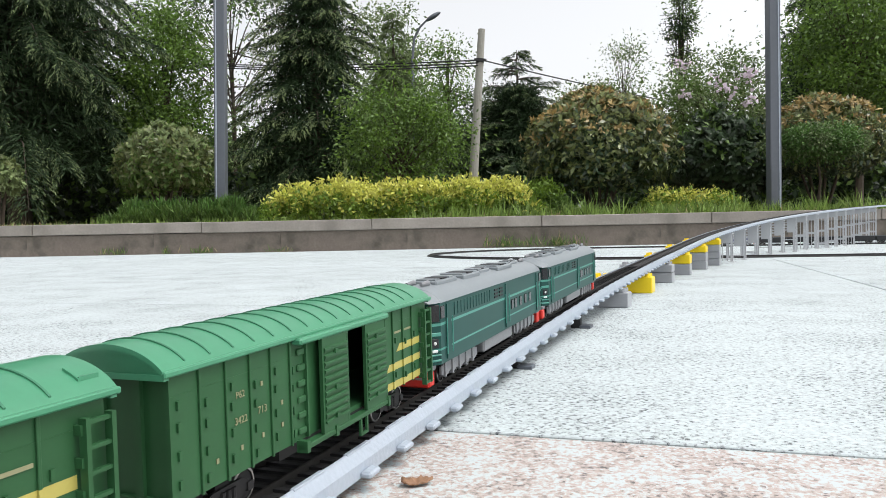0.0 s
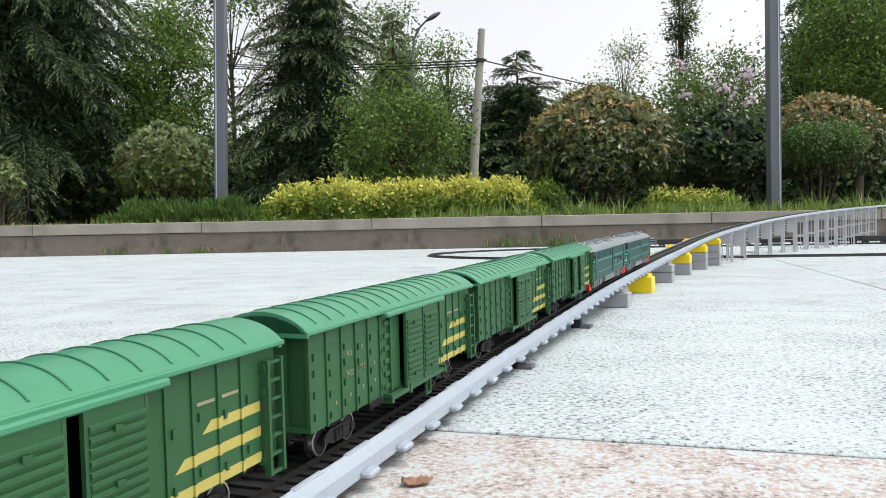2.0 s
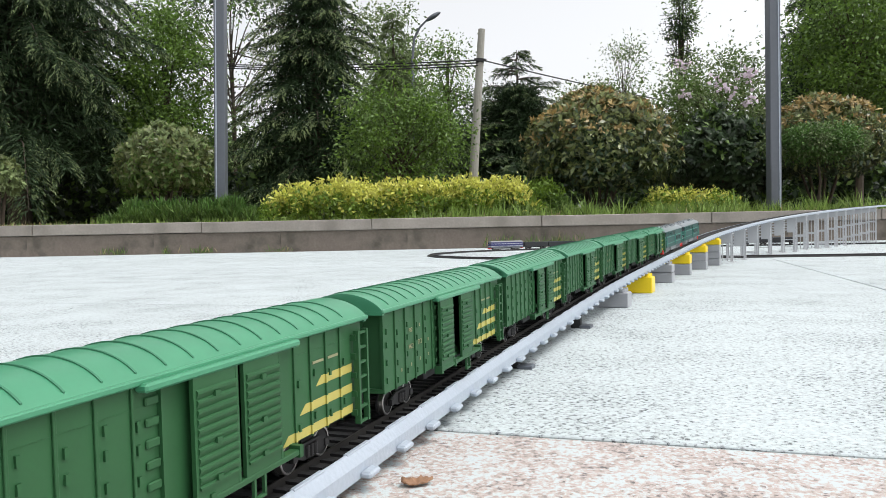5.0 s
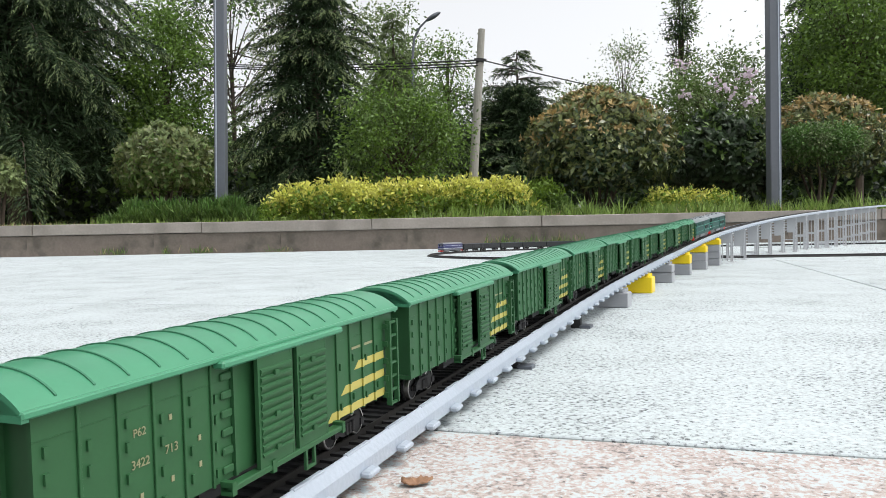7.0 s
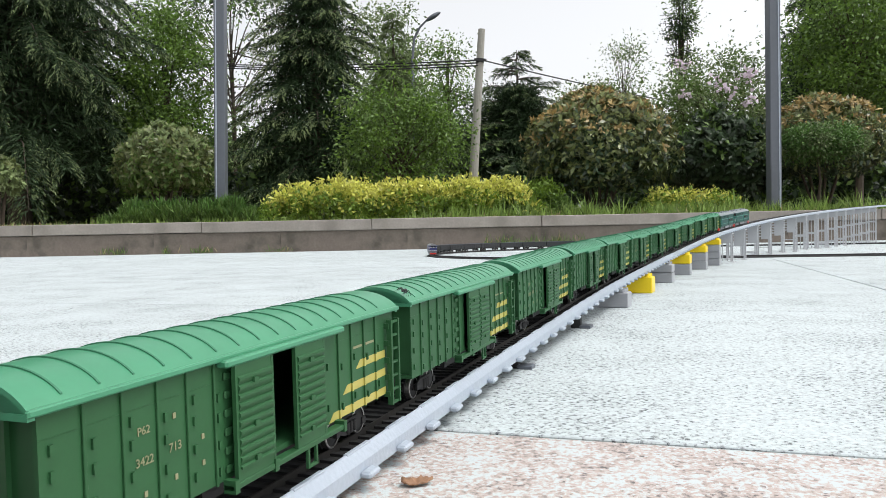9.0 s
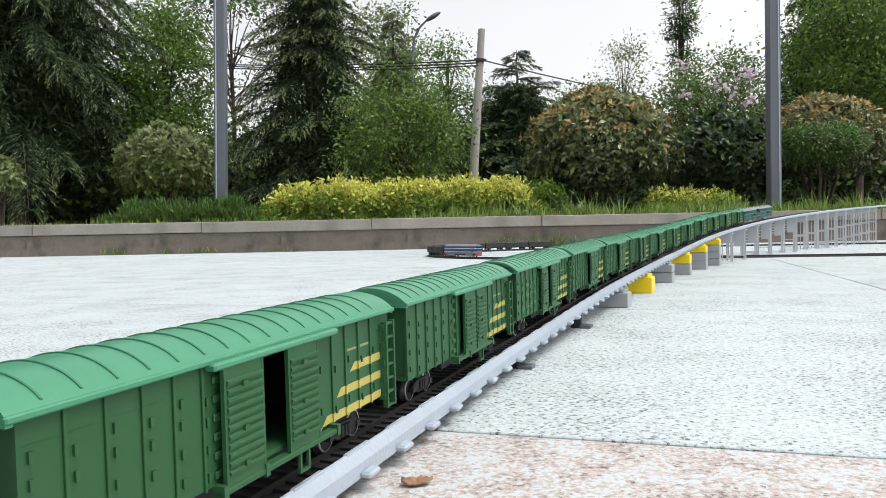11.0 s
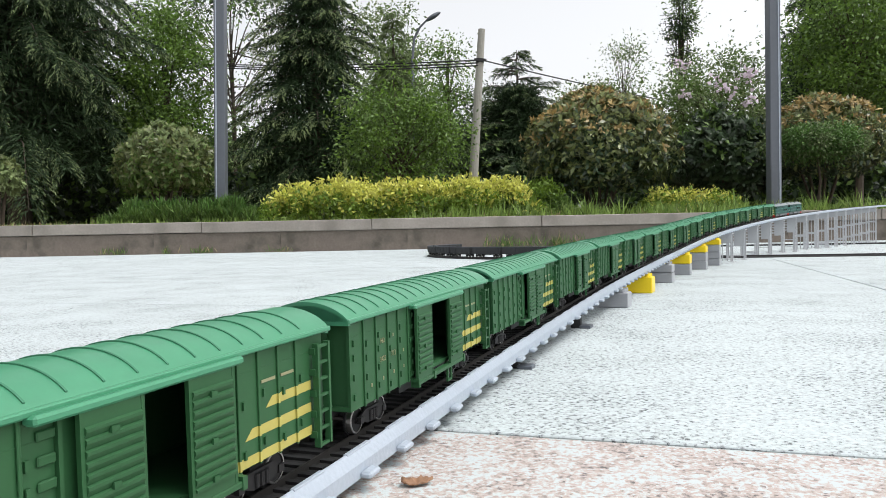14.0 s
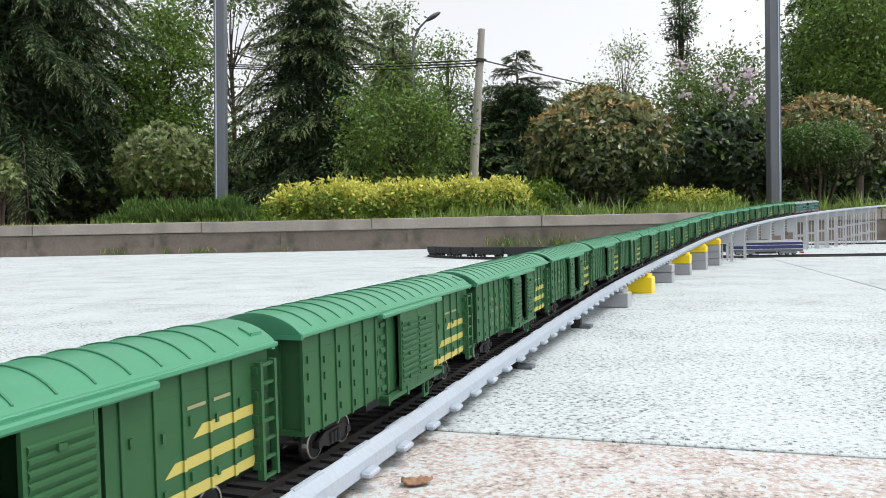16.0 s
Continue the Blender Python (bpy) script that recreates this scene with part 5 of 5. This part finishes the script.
cable((0.51, 9.46, 2.35), (9, 15.5, 2.2), 0.15)


# a dead leaf and crumbs on the paving
def dead_leaf():
    bm = bmesh.new()
    bmesh.ops.create_circle(bm, cap_ends=True, cap_tris=True, segments=18, radius=1.0)
    bmesh.ops.subdivide_edges(bm, edges=bm.edges[:], cuts=2, use_grid_fill=True)
    for v in bm.verts:
        x, y = v.co.x, v.co.y
        k = 1 + 0.25 * noise.noise(Vector((x * 2.5, y * 2.5, 3.0)))
        z = 0.0022 * (x * x + 0.6 * y * y) + 0.0022 * abs(noise.noise(Vector((x * 1.9, y * 2.6, 7.0)))) + 0.0013 * noise.noise(Vector((x * 5, y * 5, 1.0)))
        v.co = (0.0145 * x * k, 0.0062 * y * k, max(0.0003, z + 0.0004))
    r = bmesh.ops.extrude_face_region(bm, geom=bm.faces[:])
    bmesh.ops.translate(bm, verts=[v for v in r["geom"] if isinstance(v, bmesh.types.BMVert)], vec=(0, 0, 0.0004))
    ob = new("dead_leaf", data_of("dead_leaf", bm, M["deadleaf"], True))
    ob.matrix_world = pose(-0.0118, 0.2770, 0.0002, 0, 0, 12) @ Matrix.Diagonal((0.44, 0.62, 0.72, 1))
    tagged(ob, "curled brown dead leaf on the paving", "leaf")


dead_leaf()


# ---- paving slabs ----
def paving():
    t = thing("paving", "square speckled granite paving slabs with tight joints", "paving", Matrix.Rotation(radians(-17.2), 4, "Z"), kind="structure")
    SU, SV, g = 0.567, 0.580, 0.0033
    bm = bmesh.new()
    box(bm, g / 2, SU - g / 2, g / 2, SV - g / 2, -0.03, 0.0, 0.0006)
    white = data_of("slab", bm, M["slab_white"])
    bm = bmesh.new()
    box(bm, g / 2, SU - g / 2, g / 2, SV - g / 2, -0.03, 0.0, 0.0006)
    pink = data_of("slab", bm, M["slab_pink"])
    r = random.Random(5)
    for i in range(-8, 7):
        for j in range(-9, 10):
            u, v = -0.825 + i * SU, 0.338 + j * SV
            a = radians(-17.2)
            y = u * math.sin(a) + v * math.cos(a)
            if y > WALL_Y + 0.6 or y < -4.6:
                continue
            part("slab", pink if j == -1 else white, None, t, at=pose(u, v, r.uniform(0.0001, 0.0004)))


paving()


# ---- motions ----
TRAIN = [(0, .1785), (.5, .2890), (1, .4052), (1.5, .5162), (2, .6280), (2.5, .7345), (3, .8480), (3.5, .950), (4, 1.0570), (4.2, 1.0985), (6.3, 1.5240), (6.5, 1.5660), (7, 1.6725), (7.5, 1.7650), (8, 1.8665),
         (8.5, 1.9595), (9, 2.0562), (9.2, 2.0935), (11.3, 2.4910), (11.5, 2.5300), (12, 2.6193), (12.5, 2.7055), (13, 2.7850), (13.5, 2.8645), (14, 2.9550), (14.5, 3.0392), (15, 3.1338), (15.5, 3.2187), (16, 3.3051)]
LOOP_TRAIN = [(0, -0.57), (1.5, -0.155), (4.2, 0.58), (8.4, 1.60), (12.5, 2.49), (16, 3.325)]

# the insect on the roof: seconds, distance from the wagon's rear end, angle round the arch
CRAWL = [(8.0, .065, -54), (8.1, .061, -42), (8.2, .052, -38), (8.3, .042, -34), (8.4, .038, -22), (8.5, .028, -14), (8.6, .016, -14), (8.7, .006, -24), (8.8, .009, -26), (9.0, .004, -44), (9.1, .004, -34), (9.2, .008, -4)]


def smooth_at(t, table):
    """Smooth value between table rows."""
    ts, vs = [r[0] for r in table], [r[1] for r in table]
    w = [-0.1, -0.05, 0, 0.05, 0.1]
    def one(q):
        if q < ts[0]:
            return vs[0] + (q - ts[0]) * (vs[1] - vs[0]) / (ts[1] - ts[0])
        if q > ts[-1]:
            return vs[-1] + (q - ts[-1]) * (vs[-1] - vs[-2]) / (ts[-1] - ts[-2])
        return float(np.interp(q, ts, vs))
    return sum(one(t + d) for d in w) / 5


def on_track(fn, rear, a, b):
    """Pose of a vehicle whose bogies stand at a and b from its rear end."""
    p, q = fn(rear + a), fn(rear + b)
    v = q - p
    h, g = math.atan2(v.y, v.x), math.asin(v.z / v.length)
    m = Matrix.Rotation(h, 4, "Z") @ Matrix.Rotation(-g, 4, "Y")
    return Matrix.Translation(p) @ m @ Matrix.Translation((-a, 0, 0))


def motions():
    times = [i * 0.25 for i in range(65)]
    front = {t: smooth_at(t, TRAIN) + 0.0014 for t in times}
    for k, ob in enumerate(wagons):
        walk(ob, [(t, on_track(line, front[t] - (k - 1) * PITCH - ROOF_L, 0.0335, 0.1465)) for t in times])
    for k, ob in enumerate(locos):
        walk(ob, [(t, on_track(line, front[t] + PITCH + 0.010 + (1 - k) * (LOCO_L + 0.009), 0.046, LOCO_L - 0.046)) for t in times])
    # the insect lands on the tenth wagon's roof, crawls to its rear end and flies off
    def on_roof(t, x, a, r):
        m = on_track(line, smooth_at(t, TRAIN) + 0.0014 - 8 * PITCH - ROOF_L, 0.0335, 0.1465)
        y, z = bow(a, r)
        return m @ Matrix.Translation((x, y, z)) @ Matrix.Rotation(radians(-0.5 * a), 4, "X") @ Matrix.Rotation(math.pi, 4, "Z")
    crawl = [on_roof(t, x, a, 0.0008) for t, x, a in CRAWL]
    away = crawl[0].to_3x3().to_4x4()
    walk(insect_ob, [(0.0, Matrix.Translation((-1.6, -0.9, 0.0005))), (6.9, Matrix.Translation((-1.6, -0.9, 0.0005))), (7.4, Matrix.Translation((-0.9, -0.5, 0.5)) @ away), (7.9, Matrix.Translation((-0.30, 0.20, 0.16)) @ away)]
         + [(t, m) for (t, x, a), m in zip(CRAWL, crawl)]
         + [(9.6, Matrix.Translation((-0.9, 0.7, 0.45)) @ away), (10.2, Matrix.Translation((-2.4, 0.6, 0.9)) @ away), (12.0, Matrix.Translation((-3.0, -0.6, 0.0005))), (16.0, Matrix.Translation((-3.0, -0.6, 0.0005)))])
    lead = {t: smooth_at(t, LOOP_TRAIN) for t in times}
    walk(blue, [(t, on_track(loop_at, lead[t] - 0.228, 0.046, 0.182)) for t in times])
    for k, ob in enumerate(hoppers):
        walk(ob, [(t, on_track(loop_at, lead[t] - 0.236 - 0.157 * (k + 1), 0.028, 0.122)) for t in times])


motions()
